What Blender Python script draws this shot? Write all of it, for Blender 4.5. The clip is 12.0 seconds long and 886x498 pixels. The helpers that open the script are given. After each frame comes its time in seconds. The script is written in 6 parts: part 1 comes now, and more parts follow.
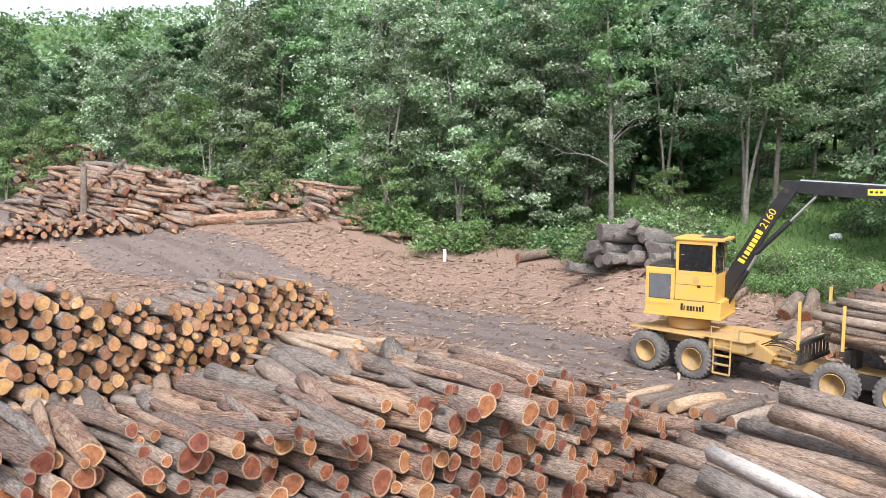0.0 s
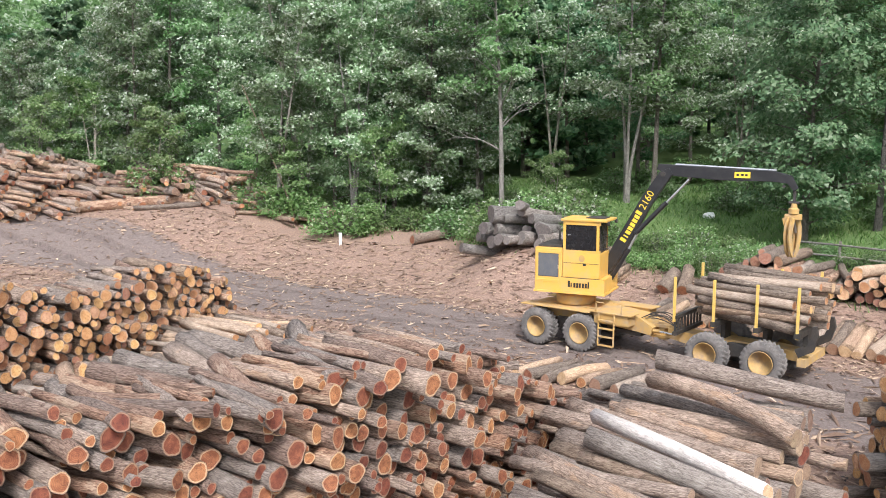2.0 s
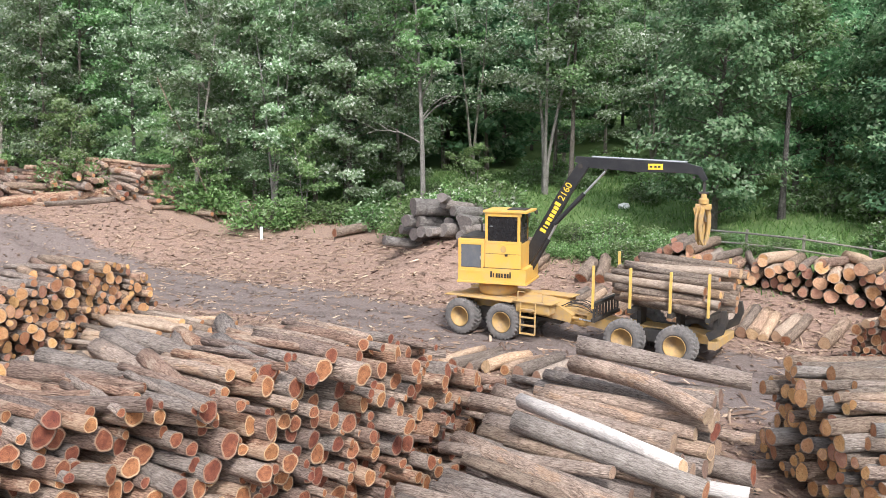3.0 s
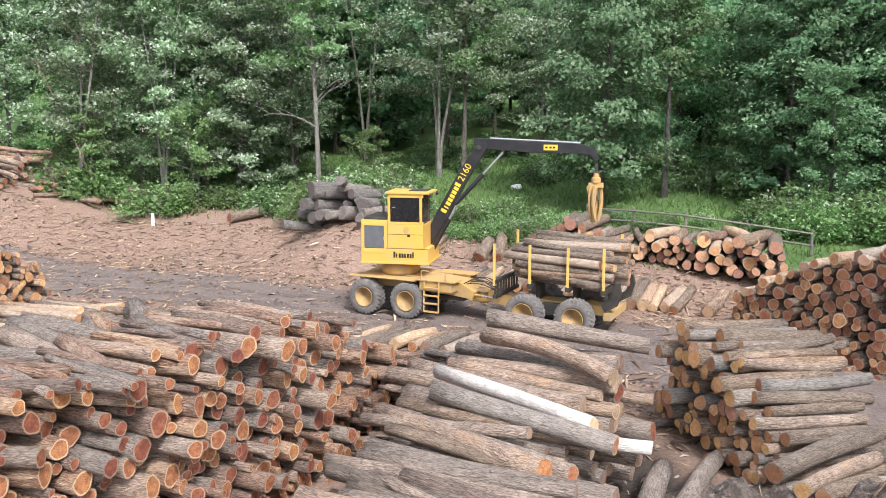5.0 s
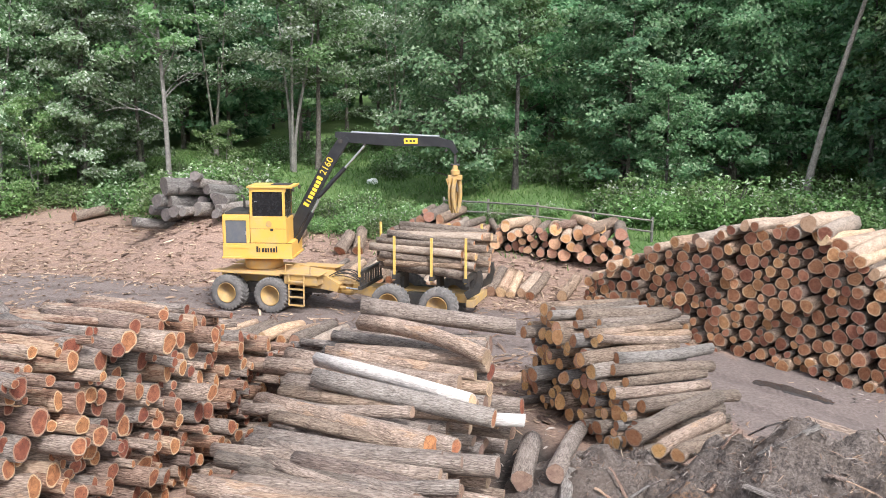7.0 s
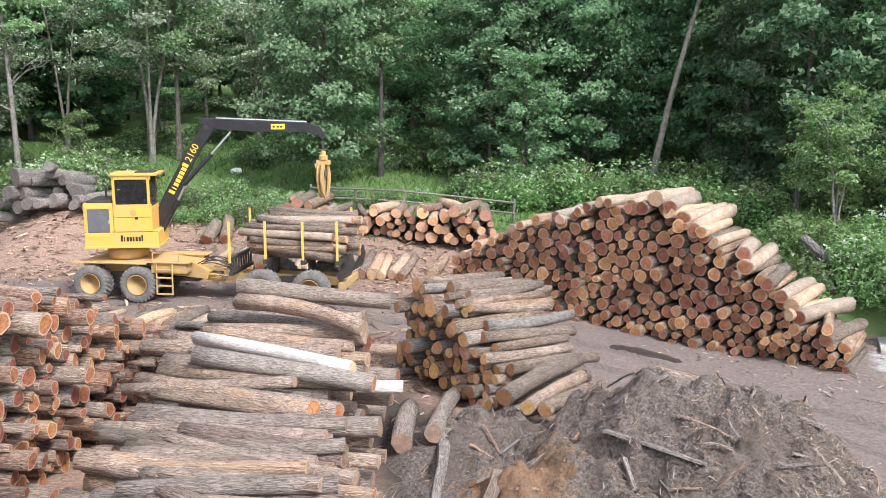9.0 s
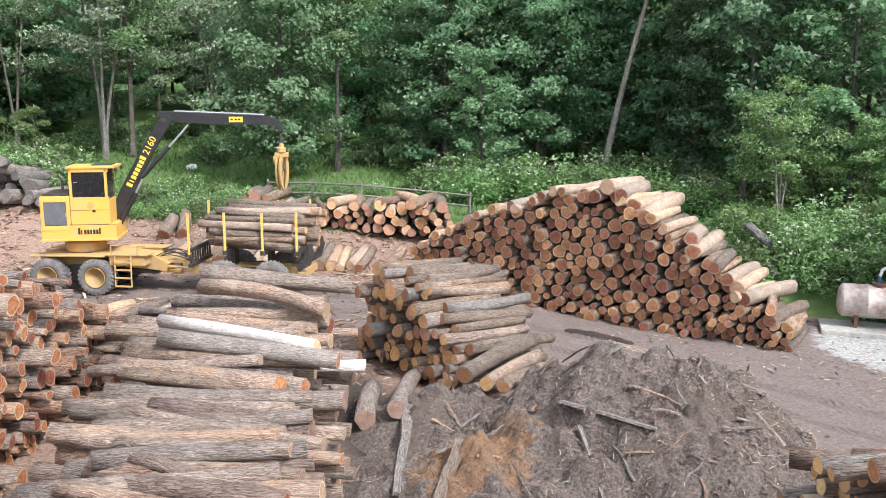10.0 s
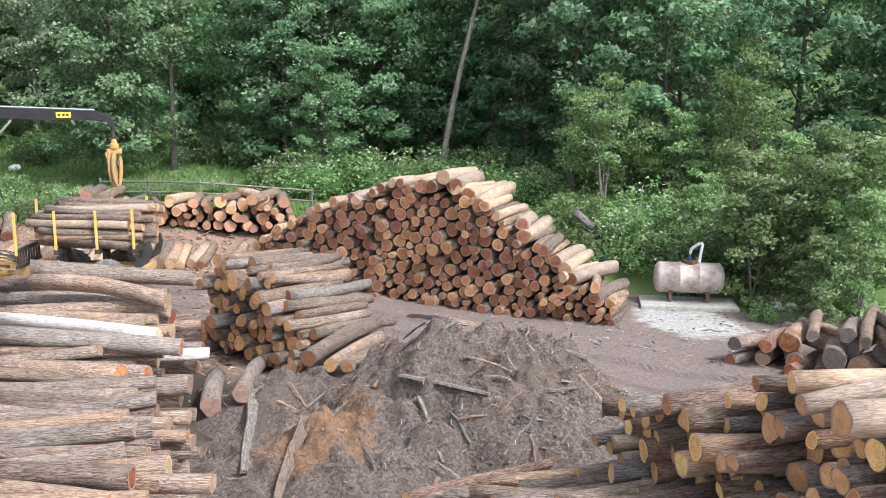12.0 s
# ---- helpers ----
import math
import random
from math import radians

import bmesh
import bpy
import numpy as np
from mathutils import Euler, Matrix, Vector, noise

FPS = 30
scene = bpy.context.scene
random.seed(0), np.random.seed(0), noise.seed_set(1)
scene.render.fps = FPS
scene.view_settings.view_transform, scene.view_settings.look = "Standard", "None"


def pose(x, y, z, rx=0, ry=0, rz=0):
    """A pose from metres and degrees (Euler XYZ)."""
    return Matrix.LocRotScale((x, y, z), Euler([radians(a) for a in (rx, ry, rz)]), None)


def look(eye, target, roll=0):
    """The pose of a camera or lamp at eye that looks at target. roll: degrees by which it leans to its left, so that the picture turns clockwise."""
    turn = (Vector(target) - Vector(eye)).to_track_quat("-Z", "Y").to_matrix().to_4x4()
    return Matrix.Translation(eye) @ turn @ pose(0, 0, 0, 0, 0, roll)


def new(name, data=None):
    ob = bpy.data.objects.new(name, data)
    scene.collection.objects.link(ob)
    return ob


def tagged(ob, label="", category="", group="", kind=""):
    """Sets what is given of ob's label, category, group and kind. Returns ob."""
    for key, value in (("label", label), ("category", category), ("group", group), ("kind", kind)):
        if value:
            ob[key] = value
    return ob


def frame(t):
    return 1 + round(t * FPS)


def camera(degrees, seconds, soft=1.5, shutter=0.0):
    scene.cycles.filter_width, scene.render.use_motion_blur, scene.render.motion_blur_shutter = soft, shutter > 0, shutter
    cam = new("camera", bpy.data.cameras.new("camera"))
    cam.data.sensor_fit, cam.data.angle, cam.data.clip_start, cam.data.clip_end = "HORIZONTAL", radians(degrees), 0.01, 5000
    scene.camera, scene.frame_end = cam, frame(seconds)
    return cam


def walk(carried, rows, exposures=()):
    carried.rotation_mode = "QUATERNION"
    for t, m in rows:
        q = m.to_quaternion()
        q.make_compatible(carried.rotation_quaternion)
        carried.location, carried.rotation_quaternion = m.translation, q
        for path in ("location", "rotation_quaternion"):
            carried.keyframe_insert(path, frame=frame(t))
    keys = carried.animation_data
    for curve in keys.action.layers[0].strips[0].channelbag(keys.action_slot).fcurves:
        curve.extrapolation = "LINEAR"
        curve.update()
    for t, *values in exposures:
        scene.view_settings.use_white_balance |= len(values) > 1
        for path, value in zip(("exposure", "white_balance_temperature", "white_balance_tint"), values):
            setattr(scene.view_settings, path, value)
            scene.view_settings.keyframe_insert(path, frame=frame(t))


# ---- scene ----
cam = camera(53.9, 12.0, soft=0.9)
PATH = [
    # seconds, x, y, z, yaw, pitch, roll
    (0, 0.000, 0.000, 8.938, 24.407, -6.673, -0.000),
    (0.5, 0.122, -0.229, 9.021, 22.441, -7.031, 0.019),
    (1, 0.191, -0.509, 9.068, 20.287, -7.330, -0.020),
    (1.5, 0.204, -0.818, 9.092, 18.663, -7.586, 0.009),
    (2, 0.200, -1.112, 9.113, 17.259, -7.854, 0.000),
    (2.5, 0.196, -1.358, 9.120, 15.180, -8.098, 0.028),
    (3, 0.153, -1.576, 9.158, 11.949, -8.343, -0.021),
    (3.2, 0.121, -1.684, 9.166, 10.790, -8.414, -0.007),
    (4.8, -0.318, -2.247, 9.095, 5.233, -9.283, -0.081),
    (5, -0.390, -2.332, 9.072, 4.502, -9.339, -0.072),
    (5.5, -0.589, -2.531, 9.013, 2.445, -9.491, -0.034),
    (6, -0.785, -2.734, 9.000, -0.174, -9.534, -0.031),
    (6.5, -0.945, -2.890, 9.033, -3.233, -9.611, -0.000),
    (6.7, -0.986, -2.941, 9.025, -4.260, -9.582, 0.048),
    (8.3, -1.280, -3.453, 8.849, -10.469, -9.944, 0.256),
    (8.5, -1.322, -3.557, 8.847, -11.507, -9.999, 0.043),
    (9, -1.444, -3.925, 8.715, -14.590, -10.064, 0.102),
    (9.5, -1.609, -4.286, 8.554, -16.431, -10.044, 0.088),
    (10, -1.772, -4.635, 8.380, -17.588, -10.018, 0.090),
    (10.5, -1.937, -5.008, 8.251, -20.700, -9.976, 0.119),
    (11, -2.087, -5.345, 8.112, -23.454, -9.978, 0.081),
    (11.5, -2.104, -5.597, 8.069, -25.866, -9.989, 0.115),
    (12, -1.969, -5.604, 8.119, -27.814, -9.962, 0.071),
]
walk(cam, [(t, pose(x, y, z, 0, 0, yaw) @ pose(0, 0, 0, 90 + pitch) @ pose(0, 0, 0, 0, 0, roll)) for t, x, y, z, yaw, pitch, roll in PATH],
     exposures=[(0.0, 0.9, 6080, 10), (5.5, 0.97, 6060, 9), (8.5, 1.06, 5990, 9), (12.0, 1.07, 5990, 9)])

# ---- daylight: bright hazy overcast ----
SUN_EL, SUN_AZ = radians(49), radians(153)
world = bpy.data.worlds.new("sky")
scene.world = world
world.use_nodes = True
wn, wl = world.node_tree.nodes, world.node_tree.links
sky = wn.new("ShaderNodeTexSky")
sky.sky_type, sky.sun_disc = "NISHITA", False
sky.sun_elevation, sky.sun_rotation = SUN_EL, SUN_AZ
sky.air_density, sky.dust_density = 1.0, 3.0
pale = wn.new("ShaderNodeHueSaturation")
pale.inputs["Saturation"].default_value = 0.3
wl.new(sky.outputs[0], pale.inputs["Color"])
wl.new(pale.outputs[0], wn["Background"].inputs[0])
wn["Background"].inputs[1].default_value = 0.15
sun = new("sun", bpy.data.lights.new("sun", "SUN"))
sun.data.energy, sun.data.angle, sun.data.color = 2.15, radians(11), (1.0, 0.955, 0.89)
sun_way = Vector((math.sin(SUN_AZ) * math.cos(SUN_EL), math.cos(SUN_AZ) * math.cos(SUN_EL), math.sin(SUN_EL)))
sun.matrix_world = look(sun_way * 100, (0, 0, 0))


# ---- materials ----
def material(name, rough=0.8, metal=0.0):
    m = bpy.data.materials.new(name)
    m.use_nodes = True
    b = m.node_tree.nodes["Principled BSDF"]
    b.inputs["Roughness"].default_value, b.inputs["Metallic"].default_value = rough, metal
    return m, m.node_tree.nodes, m.node_tree.links, b


def coords(n, l, scale=(1, 1, 1), kind="Object"):
    tc, mp = n.new("ShaderNodeTexCoord"), n.new("ShaderNodeMapping")
    mp.inputs["Scale"].default_value = scale
    l.new(tc.outputs[kind], mp.inputs["Vector"])
    return mp.outputs[0]


def noise_of(n, l, vec, scale, detail=4, rough=0.6):
    t = n.new("ShaderNodeTexNoise")
    t.inputs["Scale"].default_value, t.inputs["Detail"].default_value, t.inputs["Roughness"].default_value = scale, detail, rough
    l.new(vec, t.inputs["Vector"])
    return t.outputs["Fac"]


def ramp(n, l, fac, stops):
    r = n.new("ShaderNodeValToRGB")
    el = r.color_ramp.elements
    while len(el) < len(stops):
        el.new(0.5)
    for e, (p, c) in zip(el, stops):
        e.position, e.color = p, (*c, 1)
    l.new(fac, r.inputs[0])
    return r.outputs[0]


def mix(n, l, fac, a, b, how="MIX"):
    x = n.new("ShaderNodeMix")
    x.data_type, x.blend_type = "RGBA", how
    for sock, v in ((x.inputs[0], fac), (x.inputs[6], a), (x.inputs[7], b)):
        if isinstance(v, (int, float)):
            sock.default_value = v
        elif isinstance(v, tuple):
            sock.default_value = (*v, 1)
        else:
            l.new(v, sock)
    return x.outputs[2]


def bump(n, l, b, height, strength, dist):
    u = n.new("ShaderNodeBump")
    u.inputs["Strength"].default_value, u.inputs["Distance"].default_value = strength, dist
    l.new(height, u.inputs["Height"])
    l.new(u.outputs[0], b.inputs["Normal"])


def island_random(n):
    return n.new("ShaderNodeNewGeometry").outputs["Random Per Island"]


def object_random(n):
    return n.new("ShaderNodeObjectInfo").outputs["Random"]


def math_node(n, l, op, a, b):
    x = n.new("ShaderNodeMath")
    x.operation = op
    for sock, v in zip(x.inputs, (a, b)):
        if isinstance(v, (int, float)):
            sock.default_value = v
        else:
            l.new(v, sock)
    return x.outputs[0]


def shifted(n, l, vec, amount=37.0):
    """Coordinates moved by the object's own random number, so that no two pieces look alike."""
    mv = n.new("ShaderNodeVectorMath")
    mv.operation = "ADD"
    l.new(vec, mv.inputs[0])
    l.new(math_node(n, l, "MULTIPLY", object_random(n), amount), mv.inputs[1])
    return mv.outputs[0]


def bark_material(name, dark, mid, light, furrow=1.0, strip=0.0):
    """Furrowed bark: stretched ridges along the log, lichen and scuffs at a larger scale."""
    m, n, l, b = material(name, 0.92)
    vec = shifted(n, l, coords(n, l, (1, 1, 1)))
    long_vec = shifted(n, l, coords(n, l, (0.15, 1, 1)))
    ridge_t = n.new("ShaderNodeTexNoise")
    ridge_t.inputs["Scale"].default_value, ridge_t.inputs["Detail"].default_value, ridge_t.inputs["Roughness"].default_value, ridge_t.inputs["Distortion"].default_value = 34, 4, 0.62, 1.1
    l.new(long_vec, ridge_t.inputs["Vector"])
    plate = n.new("ShaderNodeTexVoronoi")
    plate.feature = "DISTANCE_TO_EDGE"
    plate.inputs["Scale"].default_value = 26
    l.new(long_vec, plate.inputs["Vector"])
    cracks = ramp(n, l, plate.outputs["Distance"], [(0.0, (0, 0, 0)), (0.16, (1, 1, 1))])
    ridges = math_node(n, l, "ADD", math_node(n, l, "MULTIPLY", ridge_t.outputs["Fac"], 0.78), math_node(n, l, "MULTIPLY", cracks, 0.16))
    blotch = noise_of(n, l, shifted(n, l, coords(n, l, (0.4, 1, 1)), 53.0), 8, 4, 0.65)
    patches = noise_of(n, l, vec, 2.6, 4, 0.6)
    base = ramp(n, l, ridges, [(0.33, dark), (0.5, mid), (0.68, light)])
    base = mix(n, l, ramp(n, l, blotch, [(0.34, (0.4, 0.4, 0.4)), (0.55, (0, 0, 0))]), base, tuple(0.5 * c for c in mid))
    worn = mix(n, l, ramp(n, l, patches, [(0.5, (0, 0, 0)), (0.75, (0.35, 0.35, 0.35))]), base, tuple(min(1, c * 1.4) for c in light))
    if strip:
        # torn bark with the bare wood showing
        tear = math_node(n, l, "ADD", noise_of(n, l, shifted(n, l, coords(n, l, (0.45, 1.3, 1.3)), 61.0), 2.4, 5, 0.6), math_node(n, l, "MULTIPLY", math_node(n, l, "SUBTRACT", object_random(n), 0.5), 0.3))
        wood = ramp(n, l, ridges, [(0.35, (0.33, 0.215, 0.155)), (0.6, (0.52, 0.38, 0.285))])
        worn = mix(n, l, ramp(n, l, tear, [(0.72 - strip, (0, 0, 0)), (0.75 - strip, (1, 1, 1))]), worn, wood)
    hue = n.new("ShaderNodeHueSaturation")
    l.new(worn, hue.inputs["Color"])
    l.new(math_node(n, l, "ADD", math_node(n, l, "MULTIPLY", object_random(n), 0.5), 0.74), hue.inputs["Value"])
    l.new(math_node(n, l, "ADD", math_node(n, l, "MULTIPLY", object_random(n), 0.45), 0.7), hue.inputs["Saturation"])
    l.new(hue.outputs[0], b.inputs["Base Color"])
    bump(n, l, b, ridges, 1.0 * furrow, 0.12)
    return m


def cut_material(name, a, c, crack):
    """Sawn end grain: growth rings, saw marks, drying cracks."""
    m, n, l, b = material(name, 0.75)
    vec = coords(n, l, (0.0, 1, 1))
    w = n.new("ShaderNodeTexWave")
    w.wave_type, w.rings_direction = "RINGS", "X"
    w.inputs["Scale"].default_value, w.inputs["Distortion"].default_value, w.inputs["Detail"].default_value = 11, 3.5, 3
    l.new(vec, w.inputs["Vector"])
    stain = noise_of(n, l, shifted(n, l, vec), 7, 5, 0.65)
    col = mix(n, l, ramp(n, l, stain, [(0.38, (0, 0, 0)), (0.6, (1, 1, 1))]), a, c)
    col = mix(n, l, math_node(n, l, "MULTIPLY", w.outputs["Fac"], 0.34), col, crack)
    split = noise_of(n, l, shifted(n, l, vec, 17.0), 19, 5, 0.7)
    col = mix(n, l, ramp(n, l, split, [(0.34, (0.8, 0.8, 0.8)), (0.44, (0, 0, 0))]), col, crack)
    hue = n.new("ShaderNodeHueSaturation")
    l.new(col, hue.inputs["Color"])
    l.new(math_node(n, l, "ADD", math_node(n, l, "MULTIPLY", object_random(n), 0.65), 0.55), hue.inputs["Value"])
    l.new(math_node(n, l, "ADD", math_node(n, l, "MULTIPLY", object_random(n), 0.03), 0.485), hue.inputs["Hue"])
    l.new(hue.outputs[0], b.inputs["Base Color"])
    bump(n, l, b, stain, 0.4, 0.01)
    return m


BARK_OAK = bark_material("oak_bark", (0.17, 0.12, 0.096), (0.385, 0.285, 0.228), (0.58, 0.455, 0.375), 1.0, 0.03)
BARK_RED = bark_material("red_oak_bark", (0.13, 0.07, 0.05), (0.33, 0.196, 0.138), (0.5, 0.335, 0.245), 1.0, 0.12)
BARK_TORN = bark_material("torn_red_bark", (0.13, 0.075, 0.055), (0.33, 0.205, 0.15), (0.5, 0.345, 0.26), 1.0, 0.2)
BARK_PALE = bark_material("pale_bark", (0.15, 0.096, 0.068), (0.32, 0.22, 0.155), (0.46, 0.345, 0.25), 1.0, 0.12)
BARK_BARE = bark_material("bare_wood", (0.26, 0.165, 0.11), (0.42, 0.3, 0.212), (0.55, 0.415, 0.305), 0.45)
BARK_GREY = bark_material("weathered_bark", (0.12, 0.1, 0.088), (0.28, 0.24, 0.215), (0.45, 0.4, 0.36))
BARK_WHITE = bark_material("barkless_white", (0.42, 0.36, 0.33), (0.58, 0.52, 0.48), (0.7, 0.64, 0.6), 0.5)
BARK_SILVER = bark_material("silvery_bark", (0.18, 0.145, 0.12), (0.34, 0.28, 0.24), (0.47, 0.4, 0.35), 0.8)
CUT_RED = cut_material("red_heartwood", (0.5, 0.19, 0.09), (0.28, 0.09, 0.045), (0.1, 0.038, 0.022))
CUT_TAN = cut_material("tan_sapwood", (0.64, 0.43, 0.28), (0.52, 0.32, 0.195), (0.28, 0.15, 0.085))
CUT_ORANGE = cut_material("orange_wood", (0.7, 0.39, 0.185), (0.54, 0.26, 0.11), (0.27, 0.11, 0.04))
CUT_BROWN = cut_material("brown_wood", (0.56, 0.262, 0.138), (0.37, 0.145, 0.07), (0.17, 0.065, 0.033))
CUT_YELLOW = cut_material("yellow_fresh_wood", (0.84, 0.56, 0.28), (0.7, 0.41, 0.17), (0.38, 0.19, 0.075))
CUT_PINK = cut_material("pinkish_fresh_wood", (0.72, 0.42, 0.27), (0.56, 0.28, 0.17), (0.3, 0.13, 0.075))
CUT_DULL = cut_material("dull_weathered_wood", (0.43, 0.29, 0.205), (0.3, 0.185, 0.13), (0.13, 0.08, 0.055))
CUT_GREY = cut_material("grey_wood", (0.24, 0.2, 0.18), (0.15, 0.125, 0.115), (0.07, 0.06, 0.055))


# ---- small builders ----
def mesh_object(name, bm, mats, parent=None, smooth=True, label=""):
    me = bpy.data.meshes.new(name)
    if smooth:
        for f in bm.faces:
            f.smooth = True
    bm.to_mesh(me)
    bm.free()
    for m in mats if isinstance(mats, (list, tuple)) else [mats]:
        me.materials.append(m)
    ob = new(name, me)
    if parent:
        ob.parent = parent
    return tagged(ob, label)


def from_arrays(name, verts, faces, mats, slots=None, smooth=False):
    me = bpy.data.meshes.new(name)
    me.from_pydata(verts.tolist() if hasattr(verts, "tolist") else verts, [], faces.tolist() if hasattr(faces, "tolist") else faces)
    for m in mats:
        me.materials.append(m)
    if slots is not None:
        me.polygons.foreach_set("material_index", slots)
    if smooth:
        me.polygons.foreach_set("use_smooth", [True] * len(me.polygons))
    me.update()
    return me


def smoothstep(a, b, x):
    t = np.clip((x - a) / (b - a), 0, 1)
    return t * t * (3 - 2 * t)


# ---- the lie of the land ----
BANK = np.array([(-400, 60), (-90, 49), (-40, 50.5), (-20, 48.5), (-12, 45.5), (-4, 44.0), (0, 40.0), (5, 37.3), (10, 35.5), (15.5, 31.5), (19.5, 26.6), (23, 24.4), (27.5, 20.5), (34, 12), (45, 0), (60, -30), (120, -300)], float)
ROAD = np.array([(-300, 95), (-70, 56), (-40, 48), (-24, 42.3), (-13.3, 38.3), (-4.4, 34.8), (2.2, 32.0), (7.6, 27.6), (11.2, 22.8), (14.5, 17), (20, 8.0), (30, -5), (60, -40)], float)


def line_distance(line, x, y):
    """Distance from a bent line; positive on its left as it runs."""
    best = np.full(np.shape(x), 1e9)
    sign = np.ones(np.shape(x))
    for (ax, ay), (bx, by) in zip(line[:-1], line[1:]):
        dx, dy = bx - ax, by - ay
        t = np.clip(((x - ax) * dx + (y - ay) * dy) / (dx * dx + dy * dy), 0, 1)
        d = np.hypot(x - ax - t * dx, y - ay - t * dy)
        s = np.sign(dx * (y - ay) - dy * (x - ax))
        near = d < best
        best, sign = np.where(near, d, best), np.where(near, s, sign)
    return best * sign


def line_run(line, x, y):
    """How far along a bent line its nearest point lies."""
    best, run = np.full(np.shape(x), 1e9), np.zeros(np.shape(x))
    past = 0.0
    for (ax, ay), (bx, by) in zip(line[:-1], line[1:]):
        dx, dy = bx - ax, by - ay
        ln = math.hypot(dx, dy)
        t = np.clip(((x - ax) * dx + (y - ay) * dy) / (ln * ln), 0, 1)
        d = np.hypot(x - ax - t * dx, y - ay - t * dy)
        run = np.where(d < best, past + t * ln, run)
        best = np.minimum(d, best)
        past += ln
    return run


def land(x, y):
    """Height of the ground."""
    x, y = np.asarray(x, float), np.asarray(y, float)
    s = line_distance(BANK, x, y)
    z = np.interp(s, [-1.5, 0, 4, 20, 60, 160, 300, 500, 900], [0, 0.05, 1.15, 3.4, 7.5, 27, 58, 108, 112])
    z = z - 0.5 * smoothstep(8, 17, x) * (1 - smoothstep(0, 3, s))
    z = z + 1.5 * smoothstep(-15, -10, x) * (1 - smoothstep(-9, -4.5, x)) * smoothstep(43, 47, y) * (1 - smoothstep(50, 60, y))
    z = z + 1.9 * (1 - smoothstep(-36, -28, x)) * smoothstep(-5, 0.5, s) * (1 - smoothstep(14, 40, s))
    r = line_distance(ROAD, x, y)
    z = z - 0.10 * np.exp(-((np.abs(r) - 1.0) / 0.45) ** 2) * (s < 0)
    return z + 0.05 * np.sin(x * 0.9 + 1.3 * np.sin(y * 0.7)) * np.cos(y * 0.8 + x * 0.31) * (np.abs(x) < 200)


def ground_z(x, y):
    return float(land(x, y))


def axis_values(lo, hi, step, far):
    out = [far * -1.0]
    mids = np.arange(lo, hi + step, step)
    grow, left, right = step, [], []
    v = lo
    while v > -far:
        grow *= 1.25
        v -= grow
        left.append(max(v, -far))
    v, grow = mids[-1], step
    while v < far:
        grow *= 1.25
        v += grow
        right.append(min(v, far))
    return np.array(left[::-1] + mids.tolist() + right)


gx, gy = axis_values(-66, 44, 0.65, 1800), axis_values(-12, 72, 0.65, 1800)
GX, GY = np.meshgrid(gx, gy)
GZ = land(GX, GY)
verts = np.stack([GX.ravel(), GY.ravel(), GZ.ravel()], 1)
nx, ny = len(gx), len(gy)
ids = np.arange(nx * ny).reshape(ny, nx)
faces = np.stack([ids[:-1, :-1].ravel(), ids[:-1, 1:].ravel(), ids[1:, 1:].ravel(), ids[1:, :-1].ravel()], 1)

gm, n, l, b = material("yard_ground", 0.95)
vec = coords(n, l)
fine, mid_n, big = noise_of(n, l, vec, 9, 6, 0.75), noise_of(n, l, vec, 1.3, 5, 0.65), noise_of(n, l, vec, 0.22, 3, 0.5)
vo = n.new("ShaderNodeTexVoronoi")
vo.inputs["Scale"].default_value = 5.5
vo.inputs["Randomness"].default_value = 1.0
l.new(coords(n, l, (1, 2.3, 1)), vo.inputs["Vector"])
litter = ramp(n, l, fine, [(0.3, (0.105, 0.064, 0.05)), (0.48, (0.25, 0.157, 0.118)), (0.6, (0.38, 0.255, 0.188)), (0.72, (0.54, 0.4, 0.29))])
litter = mix(n, l, ramp(n, l, mid_n, [(0.4, (0, 0, 0)), (0.65, (0.7, 0.7, 0.7))]), litter, (0.27, 0.185, 0.145))
mud = ramp(n, l, fine, [(0.3, (0.085, 0.065, 0.058)), (0.52, (0.19, 0.146, 0.13)), (0.72, (0.3, 0.24, 0.215))])
mud = mix(n, l, ramp(n, l, mid_n, [(0.45, (0, 0, 0)), (0.7, (0.6, 0.6, 0.6))]), mud, (0.165, 0.13, 0.116))
turf = ramp(n, l, fine, [(0.3, (0.038, 0.066, 0.018)), (0.5, (0.09, 0.16, 0.042)), (0.72, (0.175, 0.25, 0.08))])
turf = mix(n, l, ramp(n, l, big, [(0.4, (0, 0, 0)), (0.65, (0.6, 0.6, 0.6))]), turf, (0.15, 0.205, 0.066))
at = n.new("ShaderNodeAttribute")
at.attribute_name = "cover"
sep = n.new("ShaderNodeSeparateColor")
l.new(at.outputs["Color"], sep.inputs[0])


def edged(sock):
    """A soft mask with a ragged border."""
    s = math_node(n, l, "ADD", sock, math_node(n, l, "MULTIPLY", math_node(n, l, "SUBTRACT", mid_n, 0.5), 1.2))
    return ramp(n, l, s, [(0.35, (0, 0, 0)), (0.65, (1, 1, 1))])


chalk = ramp(n, l, fine, [(0.3, (0.2, 0.19, 0.18)), (0.5, (0.36, 0.35, 0.335)), (0.7, (0.62, 0.61, 0.58))])
col = mix(n, l, edged(sep.outputs[0]), litter, mud)
col = mix(n, l, edged(sep.outputs[1]), col, turf)
col = mix(n, l, edged(sep.outputs[2]), col, chalk)
# alpha: dark mulch, with the deep shade between two stacks put into its colour
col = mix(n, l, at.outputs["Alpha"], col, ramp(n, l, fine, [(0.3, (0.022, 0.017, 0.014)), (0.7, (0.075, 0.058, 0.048))]))
